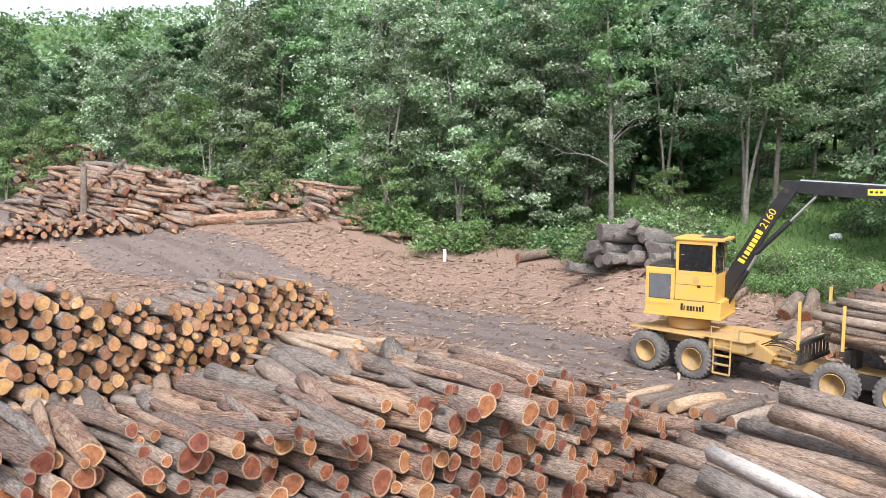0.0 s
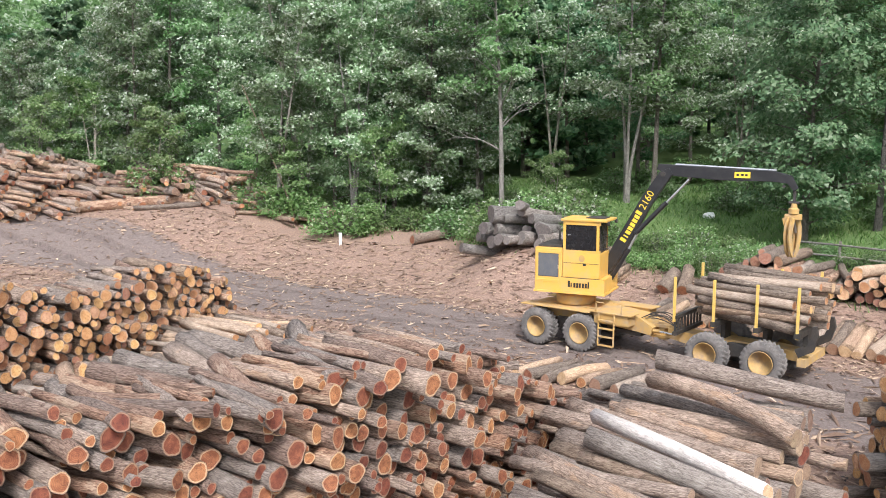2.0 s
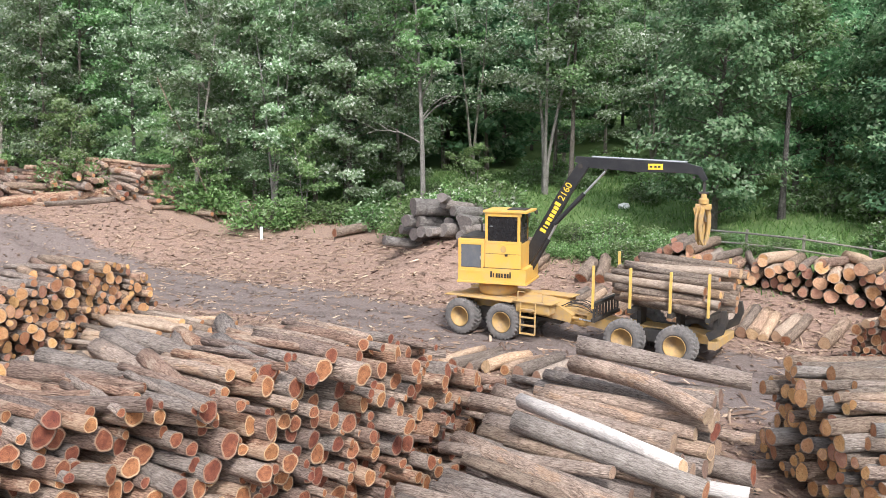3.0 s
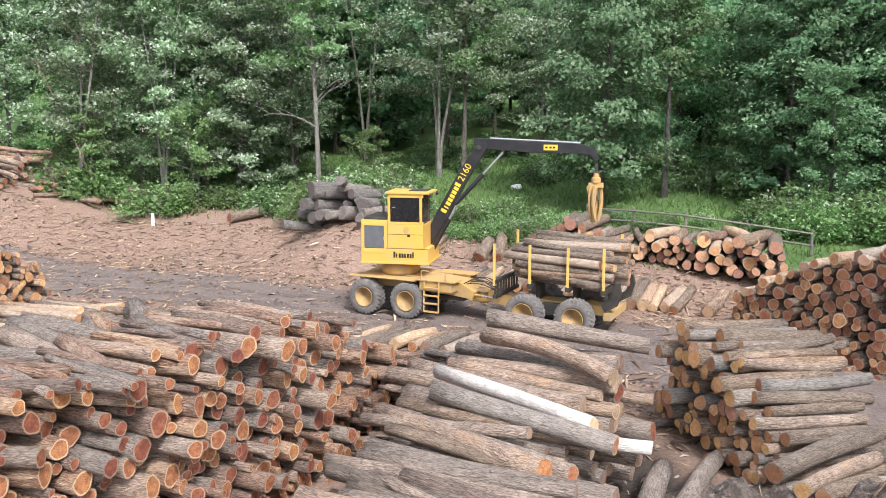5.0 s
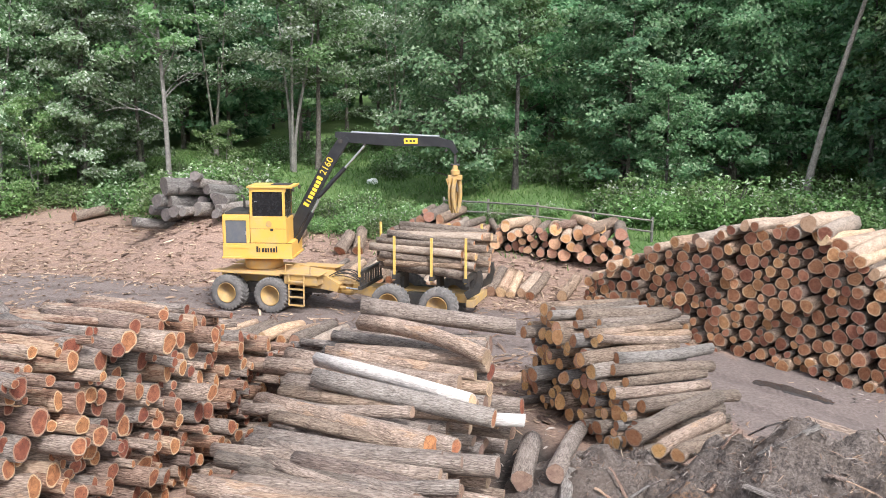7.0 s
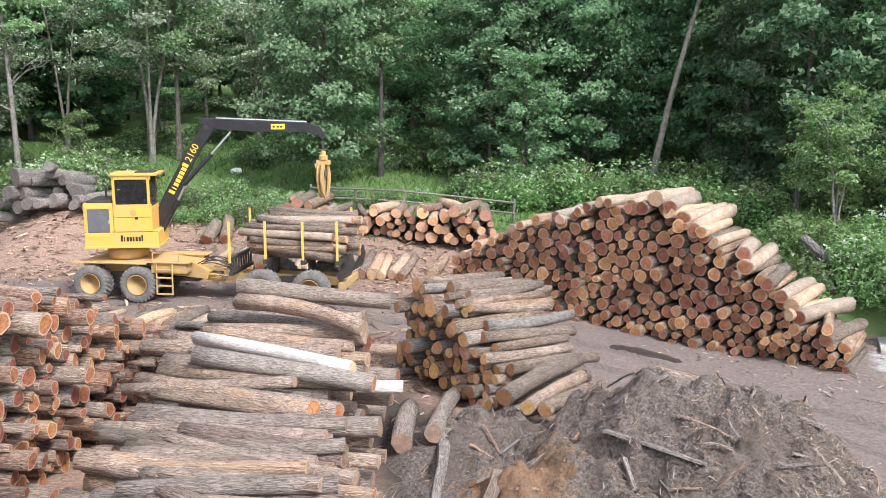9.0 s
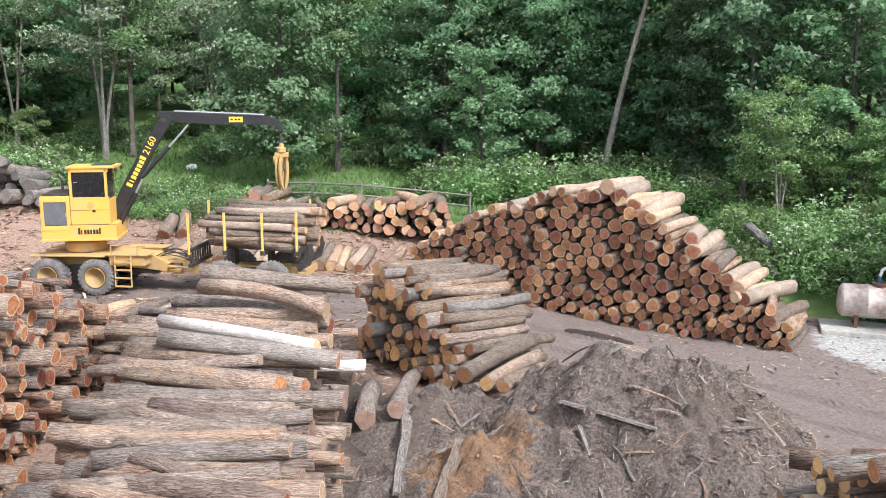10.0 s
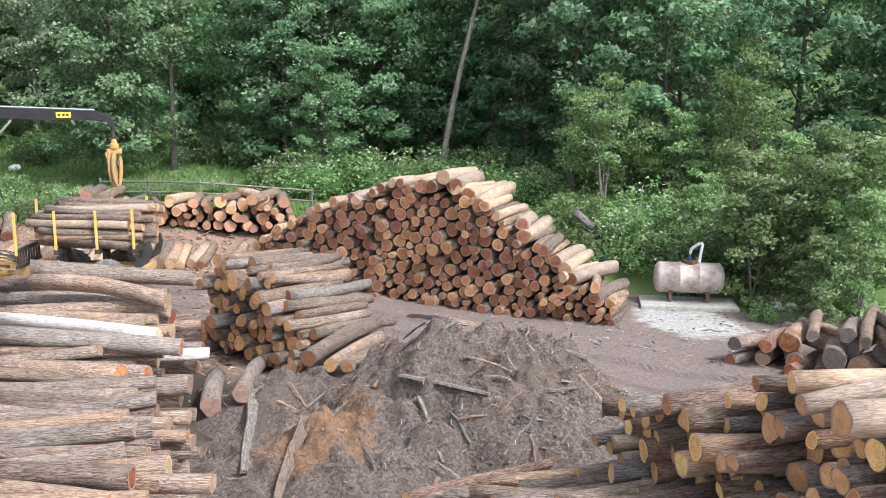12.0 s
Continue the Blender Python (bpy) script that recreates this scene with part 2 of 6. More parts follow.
# tyre ruts: two bands along the road, crossed by the slanted prints of the lugs
rt_at = n.new("ShaderNodeAttribute")
rt_at.attribute_name = "along_road"
rsep = n.new("ShaderNodeSeparateXYZ")
l.new(rt_at.outputs["Vector"], rsep.inputs[0])
wander = math_node(n, l, "MULTIPLY", math_node(n, l, "SUBTRACT", big, 0.5), 1.6)
across = math_node(n, l, "ABSOLUTE", math_node(n, l, "SUBTRACT", math_node(n, l, "ABSOLUTE", math_node(n, l, "ADD", rsep.outputs[0], wander), 0.0), 1.05), 0.0)
rut = ramp(n, l, across, [(0.24, (1, 1, 1)), (0.4, (0, 0, 0))])
lug = math_node(n, l, "SINE", math_node(n, l, "ADD", math_node(n, l, "MULTIPLY", rsep.outputs[1], 22.0), math_node(n, l, "MULTIPLY", across, 20.0)), 0.0)
lug = math_node(n, l, "MULTIPLY", math_node(n, l, "MULTIPLY", lug, rut), ramp(n, l, mid_n, [(0.42, (0, 0, 0)), (0.6, (1, 1, 1))]))
col = mix(n, l, math_node(n, l, "MULTIPLY", rut, math_node(n, l, "MULTIPLY", mid_n, 0.7)), col, (0.1, 0.074, 0.064))
l.new(col, b.inputs["Base Color"])
relief = math_node(n, l, "ADD", math_node(n, l, "ADD", fine, math_node(n, l, "MULTIPLY", mid_n, 2.0)), math_node(n, l, "SUBTRACT", math_node(n, l, "MULTIPLY", lug, 0.6), math_node(n, l, "MULTIPLY", rut, 0.7)))
bump(n, l, b, relief, 0.8, 0.06)
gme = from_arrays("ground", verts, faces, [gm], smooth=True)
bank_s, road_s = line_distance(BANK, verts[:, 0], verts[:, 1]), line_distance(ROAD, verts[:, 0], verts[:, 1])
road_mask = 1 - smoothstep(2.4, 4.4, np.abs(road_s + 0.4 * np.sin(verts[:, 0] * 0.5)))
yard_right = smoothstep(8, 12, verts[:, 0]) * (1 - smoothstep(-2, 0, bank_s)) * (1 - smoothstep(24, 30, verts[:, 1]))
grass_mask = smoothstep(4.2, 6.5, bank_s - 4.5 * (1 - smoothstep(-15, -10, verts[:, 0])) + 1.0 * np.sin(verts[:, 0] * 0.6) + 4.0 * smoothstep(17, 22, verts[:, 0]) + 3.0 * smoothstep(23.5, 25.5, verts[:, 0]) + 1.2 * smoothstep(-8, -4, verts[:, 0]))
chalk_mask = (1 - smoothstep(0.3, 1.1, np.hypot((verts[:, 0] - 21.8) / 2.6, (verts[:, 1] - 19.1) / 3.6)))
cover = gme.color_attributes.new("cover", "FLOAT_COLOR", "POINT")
# alpha oval: the gap beside the square stack, its shade painted in
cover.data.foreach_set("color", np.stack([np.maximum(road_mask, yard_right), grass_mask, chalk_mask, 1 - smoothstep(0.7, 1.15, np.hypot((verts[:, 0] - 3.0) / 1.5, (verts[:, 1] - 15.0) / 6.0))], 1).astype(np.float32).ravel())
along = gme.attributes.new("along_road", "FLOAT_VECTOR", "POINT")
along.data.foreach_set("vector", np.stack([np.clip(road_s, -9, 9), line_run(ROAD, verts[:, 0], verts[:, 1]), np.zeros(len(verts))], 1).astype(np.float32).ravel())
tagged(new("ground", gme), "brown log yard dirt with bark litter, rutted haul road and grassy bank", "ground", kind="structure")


# ---- logs and how they pile up ----
def log_mesh(name, length, radius, seed, mats, bend=0.03, knots=True, sides=12):
    """One log along x: bark, a pale ring of sapwood and the heart on both sawn ends."""
    rnd = random.Random(seed)
    rings = 5 if sides > 12 else 4
    vs, fs, slots = [], [], []
    ph = [rnd.uniform(0, 6.28) for _ in range(6)]
    oval = rnd.uniform(0.0, 0.13)
    taper = rnd.uniform(0.88, 1.0)
    swell = rnd.uniform(0.3, 0.7)

    def centre(t):
        return bend * length * math.sin(math.pi * t) * math.cos(ph[0]), bend * length * math.sin(math.pi * t + 0.4 * ph[2]) * math.sin(ph[0])

    def rad(t, a):
        r = radius * (1 + (taper - 1) * t) * (1 + oval * math.cos(2 * a + ph[1]) + 0.06 * math.sin(3 * a + ph[3] + 2.2 * t) + 0.045 * math.sin(5 * a + ph[4] + 5 * t))
        if knots:
            r *= 1 + 0.14 * math.exp(-((t - swell) / 0.07) ** 2) * max(0, math.cos(a - ph[5])) ** 3
        return r
    lean = rnd.uniform(-0.28, 0.28), rnd.uniform(-0.25, 0.25)
    for i in range(rings + 1):
        t = i / rings
        cy, cz = centre(t)
        for k in range(sides):
            a = 2 * math.pi * k / sides
            r = rad(t, a)
            x = (t - 0.5) * length
            if i in (0, rings):
                x += lean[0] * r * math.cos(a) * 0.5 + lean[1] * r * math.sin(a) * 0.5
            vs.append((x, cy + r * math.cos(a), cz + r * math.sin(a)))
    for i in range(rings):
        for k in range(sides):
            p, q = i * sides + k, i * sides + (k + 1) % sides
            fs.append((p, p + sides, q + sides, q))
            slots.append(0)
    for end, ring0 in ((0, 0), (1, rings * sides)):
        outer = list(range(ring0, ring0 + sides))
        mid_pt = [sum(vs[o][c] for o in outer) / sides for c in range(3)]
        loops = [outer]
        for s in (0.94, 0.8):
            base = len(vs)
            for o in outer:
                vs.append(tuple(mid_pt[c] + (vs[o][c] - mid_pt[c]) * s for c in range(3)))
            loops.append(list(range(base, base + sides)))
        for li, slot in ((0, 0), (1, 2)):
            for k in range(sides):
                f = (loops[li][k], loops[li][(k + 1) % sides], loops[li + 1][(k + 1) % sides], loops[li + 1][k])
                fs.append(f if end == 0 else f[::-1])
                slots.append(slot)
        inner = loops[2]
        fs.append(tuple(inner[::-1]) if end == 0 else tuple(inner))
        slots.append(1)
    me = from_arrays(name, vs, fs, mats, slots)
    flags = [s == 0 for s in slots]
    me.polygons.foreach_set("use_smooth", flags)
    # keep the rim of the sawn ends crisp
    me.update()
    return me


def log_set(name, lengths, radii, mats_list, count, seed, bend=0.03, sides=12):
    """A stock of differing logs, as (mesh, radius)."""
    rnd = random.Random(seed)
    out = []
    for i in range(count):
        r = radii[0] + (radii[1] - radii[0]) * ((i + 0.5) / count) ** 1.4
        out.append((log_mesh(name, rnd.uniform(*lengths), r, seed * 100 + i, mats_list[i % len(mats_list)], rnd.uniform(0.3, 1) * bend, True, sides), r))
    return out


def heap(width, top, pick, seed, tries=46):
    """Rounds dropped one by one into a space of that width until they reach the height top(u): (u, z, radius, item)."""
    rnd = random.Random(seed)
    us, zs, rs, items = np.zeros(0), np.zeros(0), np.zeros(0), []
    fails = 0
    while fails < 14 and len(us) < 700:
        item = pick(rnd)
        r = item[1]
        cu = np.linspace(r, max(width - r, r + 0.01), tries) + np.array([rnd.uniform(-0.5, 0.5) for _ in range(tries)]) * width / tries
        cz = np.full(tries, r)
        if len(us):
            du = np.abs(cu[:, None] - us[None])
            reach = (r + rs)[None] * 0.985
            over = np.where(du < reach, zs[None] + np.sqrt(np.maximum(reach ** 2 - du ** 2, 0)), 0)
            cz = np.maximum(cz, over.max(1))
        limit = np.array([top(u / width) for u in cu])
        ok = cz + 0.55 * r < limit
        if not ok.any():
            fails += 1
            continue
        fails = 0
        score = np.where(ok, cz / np.maximum(limit, 0.1) * 3 + cz * 0.4, 1e9)
        k = int(np.argmin(score))
        us, zs, rs = np.append(us, cu[k]), np.append(zs, cz[k]), np.append(rs, r)
        items.append(item)
    return list(zip(us.tolist(), zs.tolist(), rs.tolist(), items))


def lay(me, place, way, parent, spin, name="log"):
    ob = new(name, me)
    q = Vector(way).to_track_quat("X", "Z").to_matrix().to_4x4()
    ob.matrix_world = Matrix.Translation(place) @ q @ Matrix.Rotation(spin, 4, "X")
    if parent:
        ob.parent = parent
    return ob


def pile(name, label, start, end, out, top, stock, seed, length, stick=0.25, yaw=2.5, loose=0.0, base=None, group="", crest=None, pitch=0.0):
    """A stack of logs whose sawn ends make a wall from start to end (x, y); out: the way (x, y) that those ends face;
    top: heights at even steps along the wall; stick: how far ends stand out; loose: how much the topmost ones lie askew."""
    rnd = random.Random(seed)
    sx, sy = start
    wx, wy = end[0] - sx, end[1] - sy
    width = math.hypot(wx, wy)
    ux, uy = wx / width, wy / width
    ol = math.hypot(*out)
    ox, oy = out[0] / ol, out[1] / ol
    steps = np.linspace(0, 1, len(top))
    squeeze = abs(ux * -oy + uy * ox)
    got = heap(width * squeeze, lambda u: float(np.interp(u, steps, top)), lambda r: stock[min(int(r.random() * len(stock)), len(stock) - 1)], seed)
    root = new(name)
    zc = ground_z(sx + wx / 2 - ox * length / 2, sy + wy / 2 - oy * length / 2) if base is None else base
    root.location = (sx + wx / 2 - ox * length / 2, sy + wy / 2 - oy * length / 2, zc)
    tagged(root, label, "log pile", group)
    inv = Matrix.Translation(root.location).inverted()
    for i, (u, z, r, (me, r0)) in enumerate(got):
        f = u / (width * squeeze)
        near_top = z + 2.2 * r > float(np.interp(f, steps, top))
        s = rnd.gauss(0, stick * 0.5)
        a = radians(rnd.gauss(0, yaw) + (rnd.gauss(0, loose) if near_top else 0))
        dx, dy = ox * math.cos(a) - oy * math.sin(a), ox * math.sin(a) + oy * math.cos(a)
        g = ground_z(sx + wx * f - ox * length / 2, sy + wy * f - oy * length / 2) if base is None else base
        tilt = math.tan(radians(pitch)) + (rnd.gauss(0, 0.04) if near_top else rnd.gauss(0, 0.008))
        place = Vector((sx + wx * f - ox * (length / 2 - s), sy + wy * f - oy * (length / 2 - s), g + z - 0.04))
        flip = rnd.random() < 0.5
        if crest and z + 1.6 * r > float(np.interp(f, steps, top)):
            me = crest[rnd.randrange(len(crest))][0]
        ob = lay(me, inv @ place, (dx, dy, tilt) if flip else (-dx, -dy, -tilt), root, rnd.uniform(0, 6.28))
    return root


RED = [BARK_RED, CUT_RED, CUT_TAN]
RED2 = [BARK_OAK, CUT_RED, CUT_TAN]
GREY = [BARK_OAK, CUT_DULL, CUT_DULL]
GREYB = [BARK_PALE, CUT_DULL, CUT_TAN]
ORANGE = [BARK_PALE, CUT_ORANGE, CUT_ORANGE]
ORANGE2 = [BARK_OAK, CUT_ORANGE, CUT_TAN]
BROWN = [BARK_RED, CUT_BROWN, CUT_BROWN]
BROWN2 = [BARK_PALE, CUT_BROWN, CUT_TAN]
BARE = [BARK_BARE, CUT_ORANGE, CUT_ORANGE]
OLD = [BARK_GREY, CUT_GREY, CUT_GREY]

red_stock = log_set("log", (2.2, 2.8), (0.08, 0.25), [RED, RED2, RED, RED, RED2, RED], 24, 11, 0.035, 16)
grey_stock = log_set("log", (3.9, 5.3), (0.13, 0.27), [GREY, GREY, GREYB, GREY, GREY, GREY, GREYB, GREY, [BARK_OAK, CUT_RED, CUT_DULL]], 18, 12, 0.02, 14)
orange_stock = log_set("log", (2.2, 2.7), (0.11, 0.26), [ORANGE, [BARK_OAK, CUT_PINK, CUT_ORANGE], ORANGE2, [BARK_RED, CUT_ORANGE, CUT_TAN]], 16, 13)
bare_stock = log_set("log", (3.6, 4.6), (0.11, 0.19), [BARE, ORANGE, BARE], 9, 14)
brown_stock = log_set("log", (2.7, 3.2), (0.13, 0.29), [BROWN2, BROWN2, [BARK_PALE, CUT_BROWN, CUT_TAN], [BARK_RED, CUT_BROWN, CUT_TAN]], 16, 15)
crest_stock = log_set("log", (3.1, 3.7), (0.2, 0.31), [[BARK_BARE, CUT_TAN, CUT_TAN], [BARK_PALE, CUT_BROWN, CUT_TAN], [BARK_BARE, CUT_BROWN, CUT_TAN]], 10, 43, 0.02)
end_stock = log_set("log", (3.1, 3.7), (0.12, 0.24), [[BARK_OAK, CUT_ORANGE, CUT_ORANGE], [BARK_PALE, CUT_ORANGE, CUT_TAN], [BARK_SILVER, CUT_ORANGE, CUT_TAN], [BARK_PALE, CUT_PINK, CUT_ORANGE], [BARK_PALE, CUT_ORANGE, CUT_ORANGE]], 15, 16, 0.025)
fresh_stock = log_set("log", (2.5, 3.0), (0.18, 0.34), [[BARK_PALE, CUT_PINK, CUT_TAN], [BARK_RED, CUT_PINK, CUT_TAN], [BARK_PALE, CUT_PINK, CUT_PINK], [BARK_BARE, CUT_ORANGE, CUT_TAN]], 12, 17)
far_stock = log_set("log", (2.8, 3.8), (0.14, 0.3), [[BARK_RED, CUT_DULL, CUT_DULL], [BARK_PALE, CUT_BROWN, CUT_DULL], BROWN, [BARK_OAK, CUT_DULL, CUT_TAN]], 12, 18, 0.05, 8)
old_stock = log_set("log", (2.4, 3.6), (0.26, 0.5), [OLD], 8, 19, 0.05)
near_stock = log_set("log", (3.0, 3.7), (0.11, 0.225), [[BARK_PALE, CUT_YELLOW, CUT_YELLOW], [BARK_OAK, CUT_YELLOW, CUT_TAN], [BARK_RED, CUT_ORANGE, CUT_YELLOW], [BARK_GREY, CUT_YELLOW, CUT_YELLOW], [BARK_BARE, CUT_YELLOW, CUT_TAN], [BARK_RED, CUT_YELLOW, CUT_YELLOW]], 18, 34, 0.04, 16)

# red oak, ends towards the gap in the middle
pile("log_pile", "stack of red oak logs with rusty sawn ends", (-10.6, 7.6), (-6.5, 13.5), (0.945, -0.33), [4.9, 4.8, 4.6, 4.5, 4.5], red_stock, 1, 2.45, 0.6, 5, 12, group="red oak stacks")
pile("log_pile", "stack of red oak logs stepping down to the road", (-6.5, 13.5), (-3.0, 22.4), (0.945, -0.33), [4.5, 4.6, 4.4, 3.6, 2.5, 1.6], red_stock, 2, 2.45, 0.6, 5, 12, group="red oak stacks")
pile("log_pile", "second row of red oak logs behind the stack", (-12.6, 10.5), (-6.3, 22.6), (0.93, -0.37), [2.6, 3.6, 4.0, 4.0, 3.4, 2.4], log_set("log", (2.3, 2.9), (0.17, 0.3), [RED2, RED, RED2, RED2], 8, 21), 3, 2.5, 0.5, 10, 18, group="red oak stacks", pitch=-4)
pile("log_pile", "loose heap of weathered oak logs", (-17.0, 12.0), (-12.0, 22.0), (0.85, -0.53), [2.0, 2.3, 2.4, 2.3, 1.6], log_set("log", (2.6, 3.3), (0.15, 0.28), [[BARK_OAK, CUT_ORANGE, CUT_TAN], ORANGE2, ORANGE, [BARK_BARE, CUT_TAN, CUT_TAN]], 8, 22, 0.05), 23, 2.8, 0.7, 12, 18, group="red oak stacks", pitch=-6)
# long grey logs in the middle
pile("log_pile", "broad heap of long grey-barked oak logs", (-0.4, 5.2), (2.5, 20.4), (0.88, -0.47), [2.1, 2.2, 2.4, 2.4, 2.4, 2.5, 2.8, 2.5], grey_stock, 4, 5.1, 0.95, 3.0, 6)
# square stack at the head of the road
pile("log_pile", "low heap of torn reddish logs with stripped bark", (-0.6, 6.6), (1.0, 11.8), (0.93, -0.36), [2.7, 2.6, 2.5, 2.3], log_set("log", (3.2, 4.2), (0.12, 0.24), [[BARK_TORN, CUT_RED, CUT_TAN], [BARK_OAK, CUT_DULL, CUT_TAN], [BARK_TORN, CUT_DULL, CUT_TAN]], 9, 45, 0.03, 14), 46, 3.8, 0.8, 4, 8)
pile("log_pile", "square stack of oak logs with orange ends", (5.7, 16.8), (4.1, 22.8), (-0.91, -0.41), [0.7, 1.9, 2.9, 3.1, 3.1, 2.6], end_stock, 5, 3.4, 0.62, 2.0, 3, pitch=4)
# orange logs at the back
pile("log_pile", "long stack of logs with bright orange ends", (-20.1, 14.6), (-20.6, 33.0), (0.93, -0.36), [5.6, 5.1, 4.4, 3.7, 3.6, 4.0, 3.4, 2.3], orange_stock, 6, 2.45, 0.5, 5, 10)
pile("log_pile", "low heap of debarked pale logs", (-15.6, 24.6), (-14.9, 30.2), (0.96, -0.28), [1.2, 1.7, 1.7, 1.2], bare_stock, 7, 4.2, 0.7, 5, 6)
# great stack beyond the road
pile("log_pile", "tall stack of logs with red-brown ends", (8.6, 33.4), (13.4, 26.6), (-0.79, -0.61), [1.6, 3.0, 3.8, 4.5, 5.2], brown_stock, 8, 3.0, 0.3, 2, 6, base=-0.3, group="great stack", crest=crest_stock[:5])
pile("log_pile", "sloping end of a tall stack of logs", (13.4, 26.6), (18.7, 19.8), (-0.79, -0.61), [5.2, 5.5, 4.6, 3.4, 2.2, 0.9], brown_stock, 9, 3.0, 0.35, 2, 6, base=-0.5, group="great stack", crest=crest_stock)
# along the foot of the bank
pile("log_pile", "low stack of fresh logs with pinkish ends", (0.6, 45.4), (5.2, 42.7), (-0.34, -0.94), [0.5, 1.0, 1.8, 1.7, 1.3, 1.0], fresh_stock, 10, 2.7, 0.3, 5, 10, group="stacks along the bank")
pile("log_pile", "low stack of fresh logs beside a fence", (5.3, 42.2), (11.8, 37.0), (-0.3, -0.95), [1.0, 1.5, 1.6, 1.9, 2.0, 1.9], fresh_stock, 44, 2.7, 0.35, 7, 14, group="stacks along the bank")
pile("log_pile", "small stack of red-ended logs under a bush", (-7.9, 46.3), (-4.6, 45.3), (-0.24, -0.97), [1.2, 1.7, 1.5, 0.8], fresh_stock, 30, 2.7, 0.3, 6, 12)
pile("log_pile", "heap of weathered grey giant logs overgrown by shrubs", (-13.2, 47.6), (-8.5, 46.4), (-0.5, -0.86), [1.0, 2.0, 2.5, 1.9, 1.0], old_stock, 31, 3.2, 0.8, 20, 32, pitch=7)
# far left
for i, (x, y, tops) in enumerate(((-59.0, 49.4, [2.0, 3.6, 4.2, 3.8]), (-55.7, 49.8, [1.8, 3.7, 4.5, 4.1]), (-52.4, 50.2, [1.5, 3.4, 4.1, 3.8]), (-49.1, 50.8, [1.2, 2.5, 3.1, 2.8]), (-46.1, 52.0, [0.8, 1.5, 1.9, 1.6]))):
    pile("log_pile", "row of red-brown logs in a great far heap", (x, y), (x + 2.4, y + 7.0), (0.97, -0.22), tops, far_stock, 320 + i, 3.2, 0.9, 12, 22, group="far heaps", pitch=-7)
pile("log_pile", "low spill of pale logs before a far heap", (-62, 47.2), (-50, 50.8), (0.75, -0.66), [0.9, 1.3, 1.2, 1.5, 0.8], far_stock, 38, 3.2, 0.8, 16, 25, group="far heaps")
for i, (x, y, tops) in enumerate(((-42.4, 54.6, [1.0, 2.0, 2.5, 2.0]), (-39.2, 55.4, [1.0, 2.2, 2.7, 2.1]), (-36.0, 55.9, [0.8, 1.8, 2.2, 1.6]), (-32.8, 56.4, [0.5, 1.1, 1.4, 1.0]), (-29.8, 56.8, [0.4, 0.6, 0.7, 0.5]))):
    pile("log_pile", "row of tumbled red-brown logs in a far heap", (x, y), (x + 1.6, y + 4.7), (0.95, -0.26), tops, far_stock, 330 + i, 3.2, 1.0, 16, 25, group="far heaps", pitch=-6)
pile("log_pile", "distant stack of thin dark logs", (-70, 58), (-60, 62), (0.85, -0.52), [4.0, 5.4, 5.0, 3.6], far_stock, 39, 3.2, 0.6, 8, 10, group="far heaps")
# nearest corner
pile("log_pile", "stack of freshly cut logs with yellow ends", (7.5, 6.2), (6.7, -2.6), (-0.96, 0.25), [2.7, 3.5, 4.2, 4.8, 5.0, 5.0], near_stock, 35, 3.4, 0.8, 4, 6, group="yellow-ended stacks")
pile("log_pile", "low stack of freshly cut logs with yellow ends", (5.0, 8.4), (5.4, 2.0), (-0.96, 0.25), [0.9, 1.6, 2.0, 2.4, 2.3], near_stock, 40, 3.4, 0.9, 5, 8, group="yellow-ended stacks")
pile("log_pile", "stack of dark old butt logs at the yard's edge", (19.5, 14.2), (22.3, 8.8), (-0.86, -0.5), [0.9, 1.3, 1.6, 1.9, 2.1], log_set("log", (2.6, 3.2), (0.2, 0.4), [[BARK_OAK, CUT_RED, CUT_GREY], [BARK_PALE, CUT_GREY, CUT_DULL], [BARK_RED, CUT_RED, CUT_RED], [BARK_OAK, CUT_GREY, CUT_GREY], [BARK_PALE, CUT_TAN, CUT_TAN]], 10, 36, 0.05), 37, 3.0, 0.9, 13, 16)

# one row of logs laid side by side along the road
row_stock = log_set("log", (2.3, 2.8), (0.2, 0.29), [[BARK_BARE, CUT_TAN, CUT_TAN], [BARK_PALE, CUT_TAN, CUT_TAN], [BARK_PALE, CUT_BROWN, CUT_TAN]], 9, 27)
row = new("log_row")
row.location = (2.8, 39.0, ground_z(2.8, 39.0))
tagged(row, "single row of logs laid side by side on the bank", "log row")
rr = random.Random(5)
N_ROW = 24
for i in range(N_ROW):
    f = i / (N_ROW - 1)
    x, y = -2.7 + f * 9.9 + (0.9 if i == N_ROW - 1 else 0), 40.8 - 5.5 * f - (0.2 if i == N_ROW - 1 else 0)
    me, r = row_stock[rr.randrange(len(row_stock))]
    a = radians(65 + rr.uniform(-6, 6))
    w = Vector((math.cos(a), math.sin(a), 0.0))
    c = Vector((x, y, 0)) + w * 1.3
    z0, z1 = ground_z(*(c - w * 1.2).xy), ground_z(*(c + w * 1.2).xy)
    w.z = (z1 - z0) / 2.4
    lay(me, Vector((c.x, c.y, (z0 + z1) / 2 + r * 0.9)) - row.location, w, row, rr.uniform(0, 6))

# a few greenish logs lying apart by the road
row = new("log_row")
row.location = (-3.8, 30.6, ground_z(-3.8, 30.6))
tagged(row, "few greenish oak logs lying side by side", "log row")
for i in range(7):
    me, r = row_stock[(i * 5) % 9]
    a = radians(56 + rr.uniform(-7, 7))
    w = Vector((math.cos(a), math.sin(a), 0.0))
    c = Vector((-5.9 + 0.62 * i, 30.6 - 0.22 * i, 0))
    lay(me, Vector((c.x, c.y, ground_z(c.x, c.y) + r * 0.92)) - row.location, w, row, rr.uniform(0, 6))


